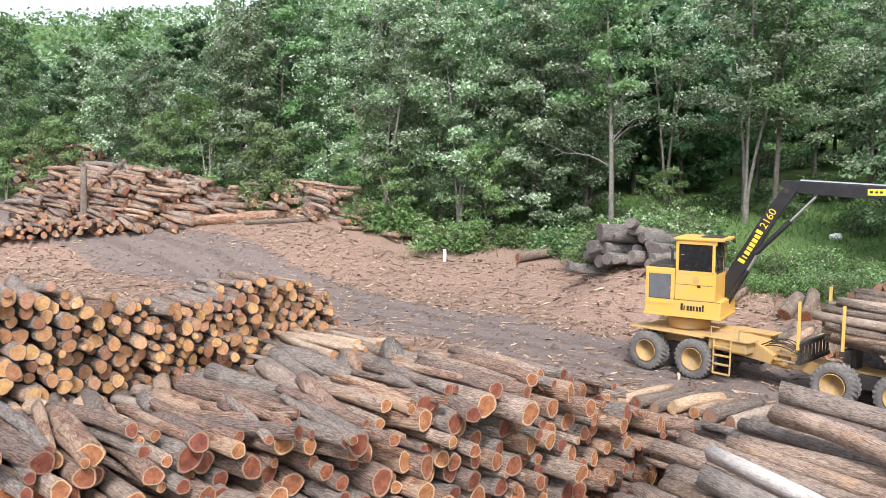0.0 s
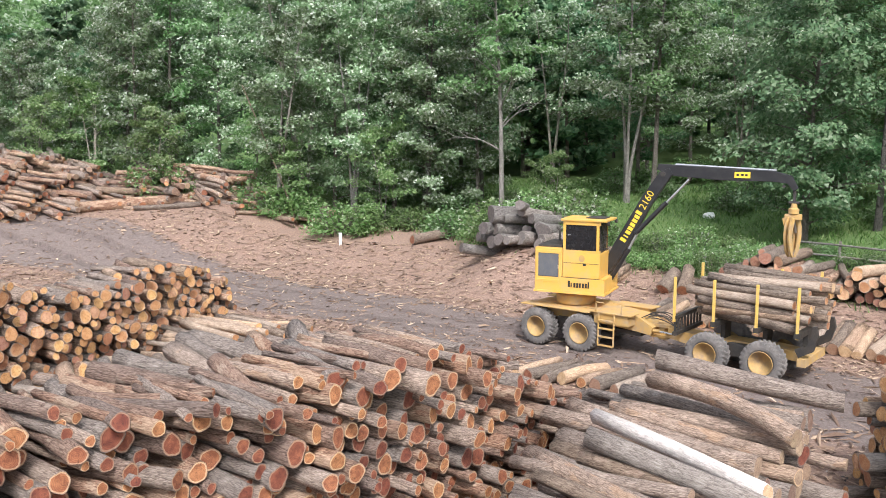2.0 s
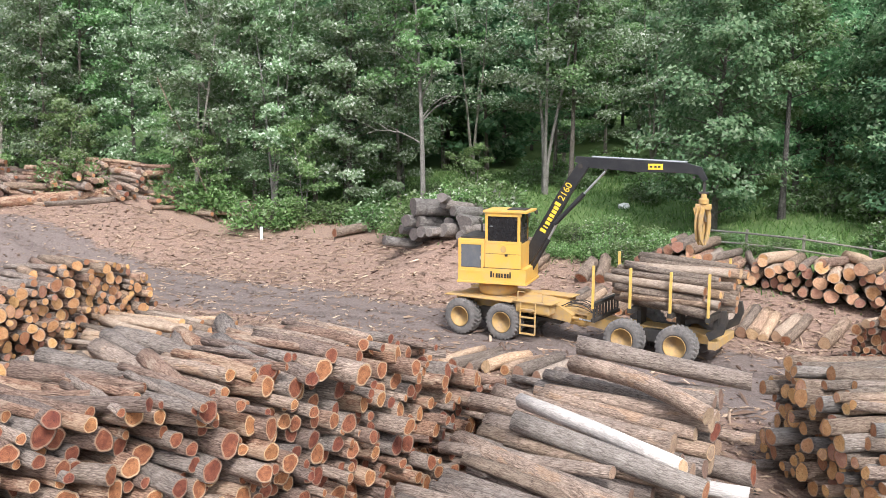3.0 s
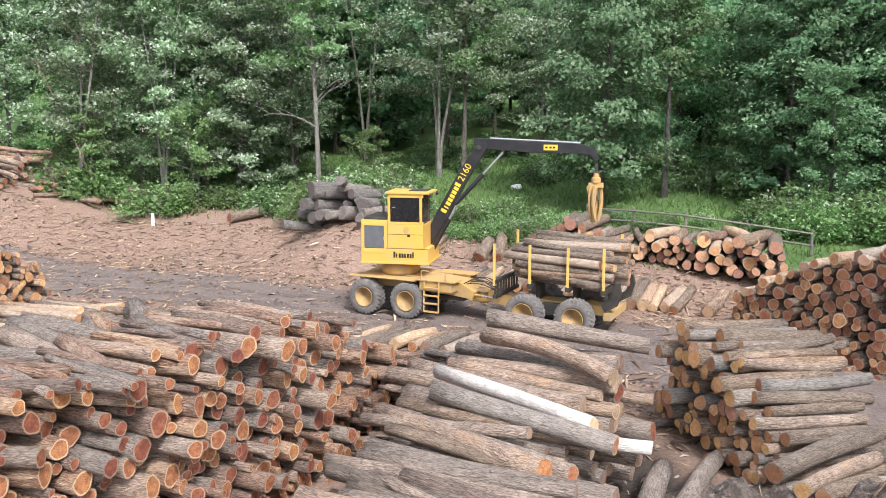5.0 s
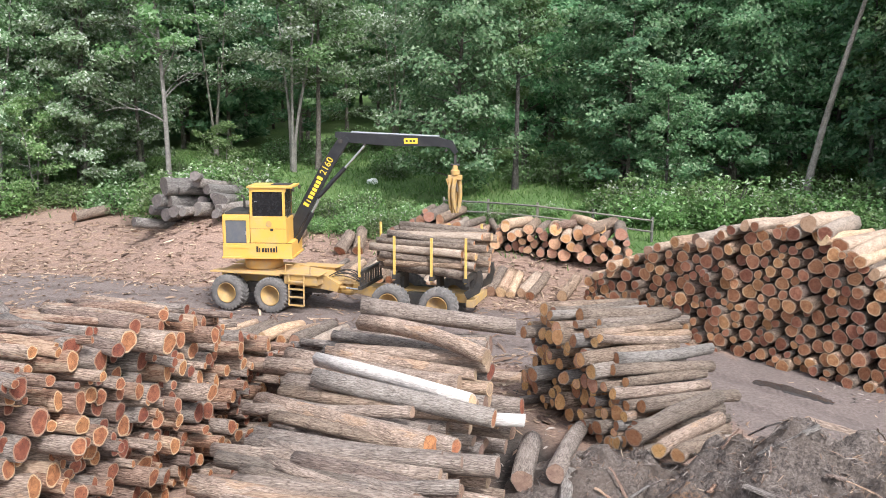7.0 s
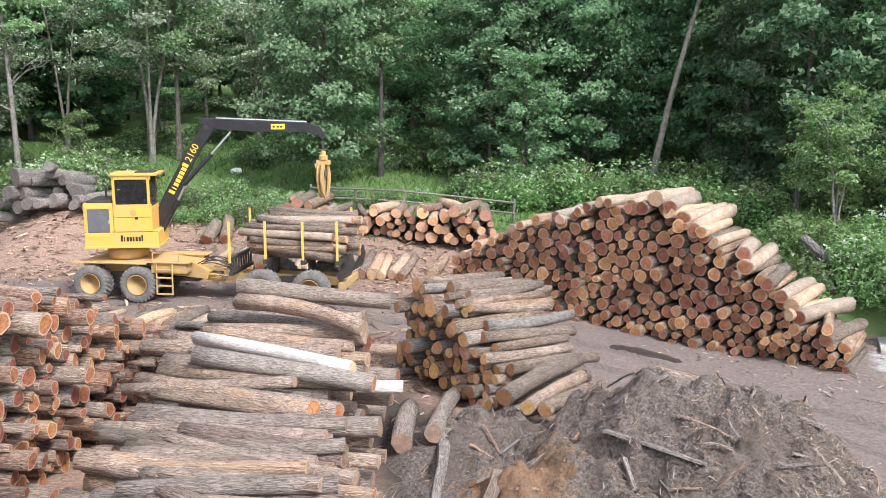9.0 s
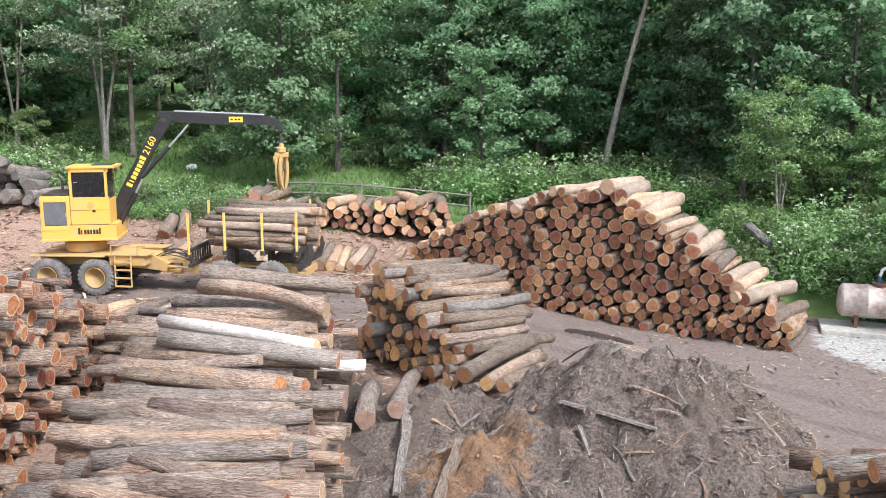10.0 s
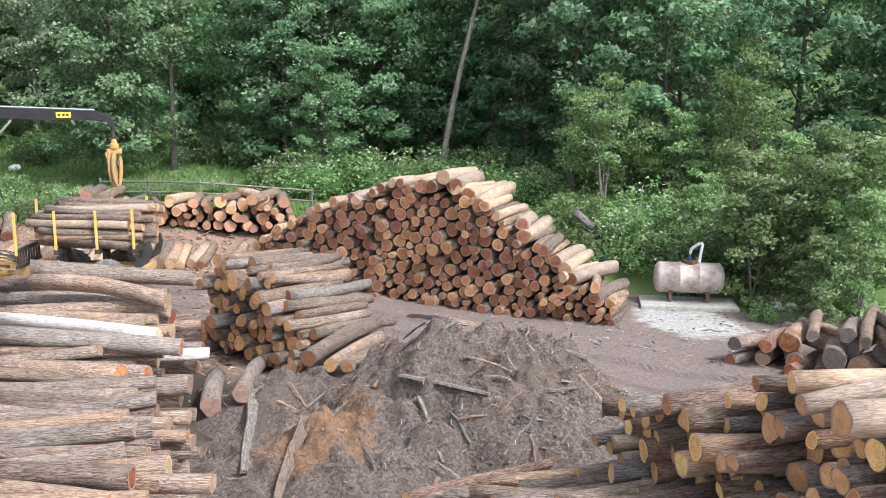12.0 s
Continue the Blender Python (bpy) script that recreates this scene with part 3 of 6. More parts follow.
def lone_log(label, me, place, way, name="log", category="log"):
    ob = lay(me, place, way, None, 1.0, name)
    return tagged(ob, label, category)


def log_between(label, a, c, radius, mats, seed, bend=0.02):
    a, c = Vector(a), Vector(c)
    return lone_log(label, log_mesh("log", (c - a).length, radius, seed, mats, bend), (a + c) / 2, c - a)


log_between("pale log lying alone on bark litter", (-19.0, 53.7, ground_z(-19.0, 53.7) + 0.34), (-17.2, 55.6, ground_z(-17.2, 55.6) + 0.34), 0.36, BROWN2, 51)
log_between("stout upright butt log leaning on a low stack", (-2.1, 44.7, ground_z(-2.1, 44.7) + 0.25), (-1.5, 46.0, ground_z(-1.5, 46.0) + 0.7), 0.36, BROWN2, 52)
log_between("stout butt log lying on the bank", (-1.1, 44.2, ground_z(-1.1, 44.2) + 0.25), (-0.9, 46.1, ground_z(-0.9, 46.1) + 0.7), 0.34, BROWN2, 53)
log_between("long silvery barkless log on the grey heap", (-2.1, 17.74, 2.78), (1.35, 14.9, 2.6), 0.17, [BARK_WHITE, CUT_TAN, CUT_TAN], 67, 0.01)
log_between("short white barkless log jutting from the grey heap", (1.2, 16.3, 1.75), (2.75, 16.1, 1.66), 0.15, [BARK_WHITE, CUT_TAN, CUT_TAN], 69, 0.01)
log_between("long peeled grey log on the grey heap", (-2.15, 16.86, 2.62), (1.75, 14.3, 2.4), 0.22, [BARK_SILVER, CUT_BROWN, CUT_TAN], 68, 0.01)
log_between("grey log lying in the dark gap between stacks", (2.6, 15.4, 0.5), (3.3, 17.9, 0.42), 0.26, GREY, 54)
log_between("long grey log fallen beside a square stack", (3.2, 14.9, 0.85), (4.9, 19.0, 0.3), 0.22, GREY, 55, 0.03)
log_between("log slipped from a stack onto mulch", (5.42, 16.2, 1.12), (8.35, 18.3, 1.3), 0.25, [BARK_PALE, CUT_ORANGE, CUT_TAN], 56)
log_between("log slipped from a stack onto mulch", (5.75, 15.4, 1.1), (7.95, 17.2, 1.12), 0.2, [BARK_OAK, CUT_ORANGE, CUT_TAN], 57)
log_between("long curved grey log atop the grey heap", (-1.0, 21.1, 3.3), (3.35, 20.65, 2.7), 0.25, GREY, 71, 0.025)
log_between("crooked grey log atop the grey heap", (-1.0, 19.6, 3.2), (2.0, 17.4, 2.85), 0.23, GREY, 72, 0.06)
log_between("grey log with a torn red butt on the heap", (-3.3, 17.0, 1.95), (0.25, 13.3, 2.3), 0.28, [BARK_OAK, CUT_RED, CUT_RED], 73, 0.02)
log_between("short log slipped from a stack onto mulch", (6.1, 15.1, 1.1), (7.5, 16.2, 1.02), 0.19, [BARK_PALE, CUT_ORANGE, CUT_TAN], 70)
log_between("grey log fallen among shrubs", (23.3, 28.6, 2.6), (24.7, 26.3, 0.75), 0.2, OLD, 58)
log_between("grey log fallen among shrubs", (23.2, 26.3, 0.6), (24.2, 29.0, 2.0), 0.17, OLD, 59)
log_between("long red-brown trunk lying before the far heap", (-45.5, 53.6, ground_z(-45.5, 53.6) + 0.35), (-38.3, 57.0, ground_z(-38.3, 57.0) + 0.35), 0.42, BROWN, 60, 0.01)
log_between("thin trunk lying before the far heap", (-41.2, 54.2, ground_z(-41.2, 54.2) + 0.2), (-36.6, 56.0, ground_z(-36.6, 56) + 0.2), 0.22, BROWN2, 61, 0.01)
log_between("upright post in a far log heap", (-54.0, 50.6, 2.0), (-54.1, 50.9, 7.4), 0.26, BROWN2, 62, 0.004)
log_between("pale limb dropped beside the far heap", (-33.5, 55.6, ground_z(-33.5, 55.6) + 0.15), (-30.8, 58.0, ground_z(-30.8, 58) + 0.9), 0.14, BROWN2, 63, 0.03)
log_between("long pale limb dropped beside the far heap", (-32.4, 57.2, ground_z(-32.4, 57.2) + 0.3), (-27.6, 58.6, ground_z(-27.6, 58.6) + 0.35), 0.14, BROWN2, 64, 0.03)
log_between("split stump on the yard's edge", (-30.0, 60.4, ground_z(-30, 60.4) + 0.35), (-28.4, 60.9, ground_z(-28.4, 60.9) + 0.5), 0.5, BROWN2, 65, 0.01)


# ---- painted metal, rubber, glass ----
def paint(name, colour, dirt, rough=0.45, metal=0.0, dirty=0.5):
    """Paint with dust and scuffs."""
    m, n, l, b = material(name, rough, metal)
    vec = coords(n, l)
    d = ramp(n, l, noise_of(n, l, vec, 2.2, 6, 0.7), [(0.42, (0, 0, 0)), (0.75, (dirty, dirty, dirty))])
    fine = ramp(n, l, noise_of(n, l, vec, 30, 3, 0.6), [(0.55, (0, 0, 0)), (0.75, (dirty * 0.5,) * 3)])
    col = mix(n, l, fine, mix(n, l, d, colour, dirt), dirt)
    l.new(col, b.inputs["Base Color"])
    l.new(math_node(n, l, "ADD", math_node(n, l, "MULTIPLY", noise_of(n, l, vec, 5, 3), 0.35), rough - 0.1), b.inputs["Roughness"])
    return m


YELLOW = paint("loader_yellow", (0.7, 0.4, 0.07), (0.52, 0.37, 0.2), 0.45, dirty=0.6)
DUSTY = paint("dusty_yellow", (0.5, 0.31, 0.1), (0.33, 0.25, 0.18), 0.8, dirty=1.0)
BLACK = paint("boom_black", (0.014, 0.014, 0.017), (0.07, 0.065, 0.06), 0.35, dirty=0.35)
STEEL = paint("dark_steel", (0.05, 0.047, 0.045), (0.13, 0.1, 0.075), 0.55, 0.4, 0.7)
CHROME = paint("ram_chrome", (0.6, 0.6, 0.6), (0.4, 0.38, 0.35), 0.25, 0.9, 0.2)
RUBBER = paint("tyre_rubber", (0.13, 0.12, 0.115), (0.28, 0.245, 0.22), 0.9, dirty=0.8)
SCREEN = paint("tinted_window", (0.012, 0.012, 0.014), (0.05, 0.045, 0.04), 0.18, dirty=0.25)
GRILLE = paint("radiator_mesh", (0.1, 0.105, 0.12), (0.2, 0.18, 0.16), 0.6, dirty=0.5)
RIM_PAINT = paint("rim_paint", (0.5, 0.31, 0.11), (0.22, 0.16, 0.12), 0.8, dirty=1.0)
LETTER_Y = paint("yellow_marking", (0.8, 0.55, 0.04), (0.7, 0.5, 0.1), 0.5, dirty=0.1)
LETTER_B = paint("black_marking", (0.02, 0.018, 0.015), (0.05, 0.05, 0.04), 0.5, dirty=0.1)
STAKE = paint("stake_yellow", (0.72, 0.47, 0.1), (0.5, 0.38, 0.2), 0.6, dirty=0.6)


def add_box(bm, lo, hi, bev=0.02, skew=None):
    ret = bmesh.ops.create_cube(bm, size=1)
    vs = ret["verts"]
    for v in vs:
        v.co = Vector([lo[i] + (v.co[i] + 0.5) * (hi[i] - lo[i]) for i in range(3)])
        if skew:
            v.co = Vector(skew(*v.co))
    if bev:
        es = {e for v in vs for e in v.link_edges}
        bmesh.ops.bevel(bm, geom=list(es), offset=bev, segments=2, affect="EDGES", profile=0.7)
    return bm


def add_tube(bm, a, c, r0, r1=None, sides=12):
    a, c = Vector(a), Vector(c)
    d = c - a
    m = Matrix.Translation((a + c) / 2) @ d.to_track_quat("Z", "Y").to_matrix().to_4x4()
    bmesh.ops.create_cone(bm, cap_ends=True, segments=sides, radius1=r0, radius2=r0 if r1 is None else r1, depth=d.length, matrix=m)
    return bm


def add_lathe(bm, profile, sides, axis="Y", at=(0, 0, 0)):
    """Turns a profile of (along, radius) about an axis."""
    rings = []
    for h, r in profile:
        ring = []
        for k in range(sides):
            a = 2 * math.pi * k / sides
            p = (r * math.cos(a), h, r * math.sin(a)) if axis == "Y" else (h, r * math.cos(a), r * math.sin(a)) if axis == "X" else (r * math.cos(a), r * math.sin(a), h)
            ring.append(bm.verts.new(Vector(p) + Vector(at)))
        rings.append(ring)
    for p, q in zip(rings[:-1], rings[1:]):
        for k in range(sides):
            bm.faces.new((p[k], p[(k + 1) % sides], q[(k + 1) % sides], q[k]))
    for ring in (rings[0], rings[-1]):
        if (ring[0].co - ring[sides // 2].co).length > 1e-4:
            bm.faces.new(ring)
    bmesh.ops.recalc_face_normals(bm, faces=bm.faces)
    return bm


def add_beam(bm, points, half_w, half_hs, bev=0.02):
    """A boxed beam through points in the x-z plane, with a half height at each."""
    secs = []
    for i, (x, z) in enumerate(points):
        p0, p1 = points[max(i - 1, 0)], points[min(i + 1, len(points) - 1)]
        d = Vector((p1[0] - p0[0], p1[1] - p0[1])).normalized()
        nx_, nz_ = -d.y, d.x
        h = half_hs[i]
        secs.append([bm.verts.new((x + s * nx_ * h, w, z + s * nz_ * h)) for s, w in ((1, -half_w), (1, half_w), (-1, half_w), (-1, -half_w))])
    for p, q in zip(secs[:-1], secs[1:]):
        for k in range(4):
            bm.faces.new((p[k], p[(k + 1) % 4], q[(k + 1) % 4], q[k]))
    bm.faces.new(secs[0])
    bm.faces.new(secs[-1])
    bmesh.ops.recalc_face_normals(bm, faces=bm.faces)
    if bev:
        bmesh.ops.bevel(bm, geom=list(bm.edges), offset=bev, segments=2, affect="EDGES", profile=0.7)
    return bm


def part(name, bm, mat, parent, label="", smooth=False, m=None):
    ob = mesh_object(name, bm, mat, parent, smooth, label)
    if m is not None:
        ob.matrix_local = m
    return ob


def box_part(name, lo, hi, mat, parent, label="", bev=0.02, skew=None):
    return part(name, add_box(bmesh.new(), lo, hi, bev, skew), mat, parent, label)


def text_part(name, text, size, mat, parent, m, depth=0.006):
    cu = bpy.data.curves.new(name, "FONT")
    cu.body, cu.size, cu.extrude, cu.align_x, cu.align_y = text, size, depth, "CENTER", "CENTER"
    tmp = bpy.data.objects.new("tmp", cu)
    scene.collection.objects.link(tmp)
    bpy.context.view_layer.update()
    me = bpy.data.meshes.new_from_object(tmp.evaluated_get(bpy.context.evaluated_depsgraph_get()))
    bpy.data.objects.remove(tmp)
    me.name = name
    me.materials.clear()
    me.materials.append(mat)
    ob = new(name, me)
    ob.parent = parent
    ob.matrix_local = m
    return ob


# ---- the log loader: a forwarder with a slewing cab, boom and loaded bunk ----
loader = new("log_forwarder")
tagged(loader, "dusty yellow eight-wheeled log forwarder with black boom, laden bunk", "forwarder")
loader.matrix_world = pose(-6.27, 36.42, -0.05, 0, 0, -22.0)

TYRE_R, TYRE_W = 0.79, 0.62


def tyre_mesh():
    """A tyre turned in one piece, its lugs raised in slanted pairs across the tread."""
    w, r = TYRE_W / 2, TYRE_R - 0.05
    prof = [(-0.8, 0.42), (-1.0, 0.5), (-1.03, 0.6), (-0.97, r - 0.06), (-0.9, r - 0.01), (-0.66, r), (-0.4, r), (-0.14, r), (0.14, r), (0.4, r), (0.66, r), (0.9, r - 0.01), (0.97, r - 0.06), (1.03, 0.6), (1.0, 0.5), (0.8, 0.42)]
    sides, lugs = 208, 26
    vs, fs, m = [], [], len(prof)
    for k in range(sides):
        a = 2 * math.pi * k / sides
        for y, rad in prof:
            turn = k / sides * lugs + (0.5 if y > 0 else 0) - abs(y) * 0.75
            up = (0.055 if turn % 1.0 < 0.46 else 0.0) if rad > 0.65 else 0.0
            vs.append(((rad + up) * math.cos(a), y * w, (rad + up) * math.sin(a)))
    for k in range(sides):
        p, q = k * m, (k + 1) % sides * m
        for i in range(m - 1):
            fs.append((p + i, p + i + 1, q + i + 1, q + i))
    return from_arrays("tyre", vs, fs, [RUBBER])


def rim_mesh():
    bm = bmesh.new()
    add_lathe(bm, [(-0.31, 0.45), (-0.33, 0.43), (-0.25, 0.39), (-0.12, 0.37), (-0.1, 0.2), (-0.15, 0.17), (-0.16, 0.02)], 32)
    out = bpy.data.meshes.new("rim")
    for f in bm.faces:
        f.smooth = True
    bm.to_mesh(out)
    bm.free()
    out.materials.append(RIM_PAINT)
    return out


TYRE, RIM = tyre_mesh(), rim_mesh()
hub_bm = bmesh.new()
add_lathe(hub_bm, [(-0.21, 0.03), (-0.21, 0.13), (-0.16, 0.15), (0.3, 0.15)], 20)
for k in range(10):
    a = k * math.pi / 5
    add_tube(hub_bm, (0.155 * math.cos(a), -0.19, 0.155 * math.sin(a)), (0.155 * math.cos(a), -0.1, 0.155 * math.sin(a)), 0.018, sides=6)
HUB = bpy.data.meshes.new("wheel")
hub_bm.to_mesh(HUB)
hub_bm.free()
HUB.materials.append(DUSTY)
AXLES = (0.0, 2.1, 7.5, 9.6)
for x in AXLES:
    for side in (-1, 1):
        w = new("wheel", HUB)
        w.parent = loader
        w.matrix_local = pose(x, side * 1.25, TYRE_R, 0, 0, 0 if side < 0 else 180) @ Matrix.Rotation(random.uniform(0, 6), 4, "Y")
        for nm, me in (("tyre", TYRE), ("rim", RIM)):
            o = new(nm, me)
            o.parent = w

# bogies, frames and joint
for x in (1.05, 8.55):
    for side in (-1, 1):
        bm = add_beam(bmesh.new(), [(x - 1.1, 0.8), (x - 0.4, 0.95), (x + 0.4, 0.95), (x + 1.1, 0.8)], 0.14, [0.14, 0.24, 0.24, 0.14])
        part("bogie_beam", bm, STEEL, loader, "dark oily steel bogie beam", m=pose(0, side * 0.72, 0))
    part("axle", add_tube(bmesh.new(), (x, -0.8, 0.9), (x, 0.8, 0.9), 0.17), STEEL, loader)
bm = add_beam(bmesh.new(), [(-0.75, 1.42), (0.0, 1.42), (2.9, 1.42), (4.3, 1.3), (4.9, 1.1)], 0.62, [0.22, 0.3, 0.32, 0.3, 0.18])
front_frame = part("front_frame", bm, DUSTY, loader, "dust-covered yellow front frame")
bm = add_beam(bmesh.new(), [(5.5, 1.12), (6.3, 1.0), (9.8, 1.0), (10.9, 0.95)], 0.42, [0.2, 0.22, 0.2, 0.16])
rear_frame = part("rear_frame", bm, DUSTY, loader, "dusty yellow bunk frame")
bm = bmesh.new()
add_tube(bm, (5.15, 0, 0.75), (5.15, 0, 1.45), 0.22, sides=20)
add_box(bm, (4.7, -0.3, 1.25), (5.5, 0.3, 1.37), 0.02)
add_box(bm, (4.7, -0.3, 0.82), (5.5, 0.3, 0.94), 0.02)
part("centre_joint", bm, DUSTY, loader)
for y in (-0.5, 0.5):
    ram = part("steering_ram", add_tube(bmesh.new(), (4.4, y, 1.15), (5.2, y * 0.95, 1.12), 0.07), DUSTY, loader)
    part("rod", add_tube(bmesh.new(), (5.2, y * 0.95, 1.12), (5.75, y * 0.9, 1.08), 0.035), CHROME, ram)
box_part("belly_plate", (3.0, -0.5, 0.8), (4.4, 0.5, 0.98), STEEL, loader)
# side decks, tanks, ladder
for s in (-1, 1):
    box_part("side_tank", (2.65, min(s * 0.65, s * 1.3), 1.28), (4.2, max(s * 0.65, s * 1.3), 1.72), DUSTY, loader, "dusty yellow side tank", 0.05)
    box_part("deck_plate", (2.5, min(s * 0.6, s * 1.38), 1.725), (4.35, max(s * 0.6, s * 1.38), 1.765), DUSTY, loader, bev=0.01)
    box_part("mudguard", (-0.85, min(s * 0.7, s * 1.45), 1.66), (2.5, max(s * 0.7, s * 1.45), 1.7), DUSTY, loader, bev=0.01)
ladder = new("ladder")
ladder.parent = loader
for x in (2.95, 3.65):
    part("rail", add_tube(bmesh.new(), (x, -1.46, 0.42), (x, -1.42, 1.72), 0.035, sides=8), DUSTY, ladder)
for z in (0.42, 0.78, 1.12, 1.45):
    box_part("rung", (2.95, -1.5, z - 0.03), (3.65, -1.38, z + 0.03), DUSTY, ladder, bev=0.01)
for x in (2.75, 3.9):
    part("grab_rail", add_tube(add_tube(bmesh.new(), (x, -1.3, 1.76), (x, -1.3, 2.15), 0.025, sides=8), (x, -1.3, 2.15), (x + 0.35, -1.3, 2.15), 0.025, sides=8), DUSTY, loader)
# hoses round the joint
for k in range(6):
    cu = bpy.data.curves.new("hose", "CURVE")
    cu.dimensions, cu.bevel_depth, cu.bevel_resolution = "3D", 0.022, 2
    sp = cu.splines.new("BEZIER")
    sp.bezier_points.add(2)
    rk = random.Random(k)
    for bp, co in zip(sp.bezier_points, ((4.2, -0.45 + 0.16 * k, 1.5), (5.1, -0.5 + 0.18 * k, 1.55 + rk.uniform(0, 0.3)), (6.1, -0.35 + 0.12 * k, 1.2))):
        bp.co = co
        bp.handle_left_type = bp.handle_right_type = "AUTO"
    cu.materials.append(STEEL)
    ho = new("hose", cu)
    ho.parent = loader

# slewing upper works
part("slew_ring", add_lathe(bmesh.new(), [(1.7, 0.72), (1.78, 0.85), (2.1, 0.85), (2.22, 0.72)], 36, "Z", (1.05, 0, 0)), DUSTY, loader, smooth=True)
# the upper works stand slewed a little against the chassis
SLEW = pose(1.05, 0, 0, 0, 0, 14) @ pose(-1.05, 0, 0)
UP = SLEW @ pose(0.09, 0, 0.2) @ Matrix.Diagonal((0.9, 0.92, 1.06, 1))
turret = box_part("turret", (-0.62, -1.22, 2.0), (2.75, 1.22, 2.62), YELLOW, loader, "yellow slewing house", 0.04)
turret.matrix_local = UP
part("deck_skirt", add_box(bmesh.new(), (-0.66, -1.26, 1.97), (2.8, 1.26, 2.05), 0.015), YELLOW, turret)
engine = box_part("engine_housing", (-0.62, -1.2, 2.625), (0.72, 1.2, 3.78), YELLOW, loader, "yellow engine housing with radiator mesh", 0.05)
engine.matrix_local = UP
box_part("grille", (-0.46, -1.215, 2.5), (0.56, -1.19, 3.55), GRILLE, engine, "dusty grey radiator mesh", 0.01)
for lo, hi in (((-0.56, -1.235, 3.55), (0.66, -1.2, 3.66)), ((-0.56, -1.235, 2.4), (0.66, -1.2, 2.5)), ((-0.56, -1.235, 2.5), (-0.45, -1.2, 3.55)), ((0.55, -1.235, 2.5), (0.66, -1.2, 3.55))):
    box_part("grille_frame", lo, hi, YELLOW, engine, bev=0.008)
box_part("top_cover", (-0.5, -1.1, 3.785), (0.65, 1.1, 3.87), STEEL, engine, "dark top cover", 0.02)
part("exhaust", add_tube(add_tube(bmesh.new(), (0.0, 0.6, 3.86), (0.0, 0.6, 4.3), 0.06), (0, 0.6, 4.3), (-0.15, 0.6, 4.42), 0.055), STEEL, engine, "sooty exhaust stack")
box_part("door_latch", (0.5, -1.245, 2.95), (0.545, -1.215, 3.1), CHROME, engine, bev=0.005)
cab = box_part("cab", (0.74, -1.2, 2.625), (2.5, 0.42, 3.62), YELLOW, loader, "tall yellow cab with dark guarded windows", 0.03)
cab.matrix_local = UP
# cab upper part: posts, sills, roof, guarded windows
for x in (0.8, 2.38):
    for y in (-1.14, 0.36):
        box_part("corner_post", (x - 0.06, y - 0.06, 3.62), (x + 0.06, y + 0.06, 4.86), YELLOW, cab, bev=0.015)
box_part("window_sill", (0.74, -1.2, 3.62), (2.5, -1.08, 3.72), YELLOW, cab, bev=0.01)
box_part("window_head", (0.74, -1.2, 4.72), (2.5, -1.08, 4.88), YELLOW, cab, bev=0.01)
box_part("cab_back", (0.74, -1.1, 3.62), (0.8, 0.32, 4.86), YELLOW, cab, bev=0.01)
box_part("side_window", (0.86, -1.14, 3.72), (2.32, -1.11, 4.72), SCREEN, cab, "dark tinted side window", 0.004)
box_part("far_window", (0.86, 0.33, 3.62), (2.32, 0.36, 4.86), SCREEN, cab, "dark tinted window", 0.004)
box_part("windscreen", (2.36, -1.06, 3.2), (2.4, 0.3, 4.8), SCREEN, cab, "dark windscreen behind a guard", 0.004)
for i in range(7):
    y = -1.0 + i * 0.21
    part("guard_bar", add_tube(bmesh.new(), (2.46, y, 3.1), (2.46, y, 4.84), 0.014, sides=6), STEEL, cab)
for i in range(4):
    z = 3.15 + i * 0.55
    part("guard_rail", add_tube(bmesh.new(), (2.47, -1.1, z), (2.47, 0.34, z), 0.018, sides=6), STEEL, cab)
roof = box_part("roof", (0.64, -1.26, 4.87), (2.82, 0.48, 4.96), YELLOW, cab, "flat yellow roof with a dark hatch", 0.025)
box_part("roof_hatch", (1.7, -0.8, 4.965), (2.6, 0.1, 5.0), STEEL, roof, bev=0.015)
for s in (0.8, 2.1):
    part("work_lamp", add_lathe(bmesh.new(), [(0.0, 0.04), (0.02, 0.08), (0.1, 0.09), (0.12, 0.075)], 16, "X", (2.78, -1.1 if s < 1 else 0.3, 4.82)), STEEL, roof, smooth=True)
box_part("door_handle", (0.95, -1.16, 4.3), (1.1, -1.135, 4.33), CHROME, cab, bev=0.004)
box_part("door_latch", (1.72, -1.225, 3.12), (1.86, -1.2, 3.22), LETTER_B, cab, bev=0.005)
part("round_badge", add_lathe(bmesh.new(), [(-1.212, 0.13), (-1.2, 0.14)], 24, "Y", (1.65, 0, 3.4)), DUSTY, cab)
box_part("panel_seam", (0.76, -1.206, 3.2), (2.48, -1.2, 3.215), STEEL, cab, bev=0)
box_part("panel_seam", (-0.6, -1.227, 2.615), (2.74, -1.221, 2.63), STEEL, turret, bev=0)
# maker's mark on the house: plain dark bars
for i, wd in enumerate((0.1, 0.05, 0.1, 0.1, 0.08, 0.1, 0.1, 0.07)):
    x = 1.02 + i * 0.135
    box_part("marking_bar", (x, -1.236, 2.24 if i != 0 else 2.24), (x + wd, -1.221, 2.42 if i not in (0, 7) else 2.49), LETTER_B, turret, bev=0)

BOOM = SLEW @ pose(-0.72, 0.5, 0.22)
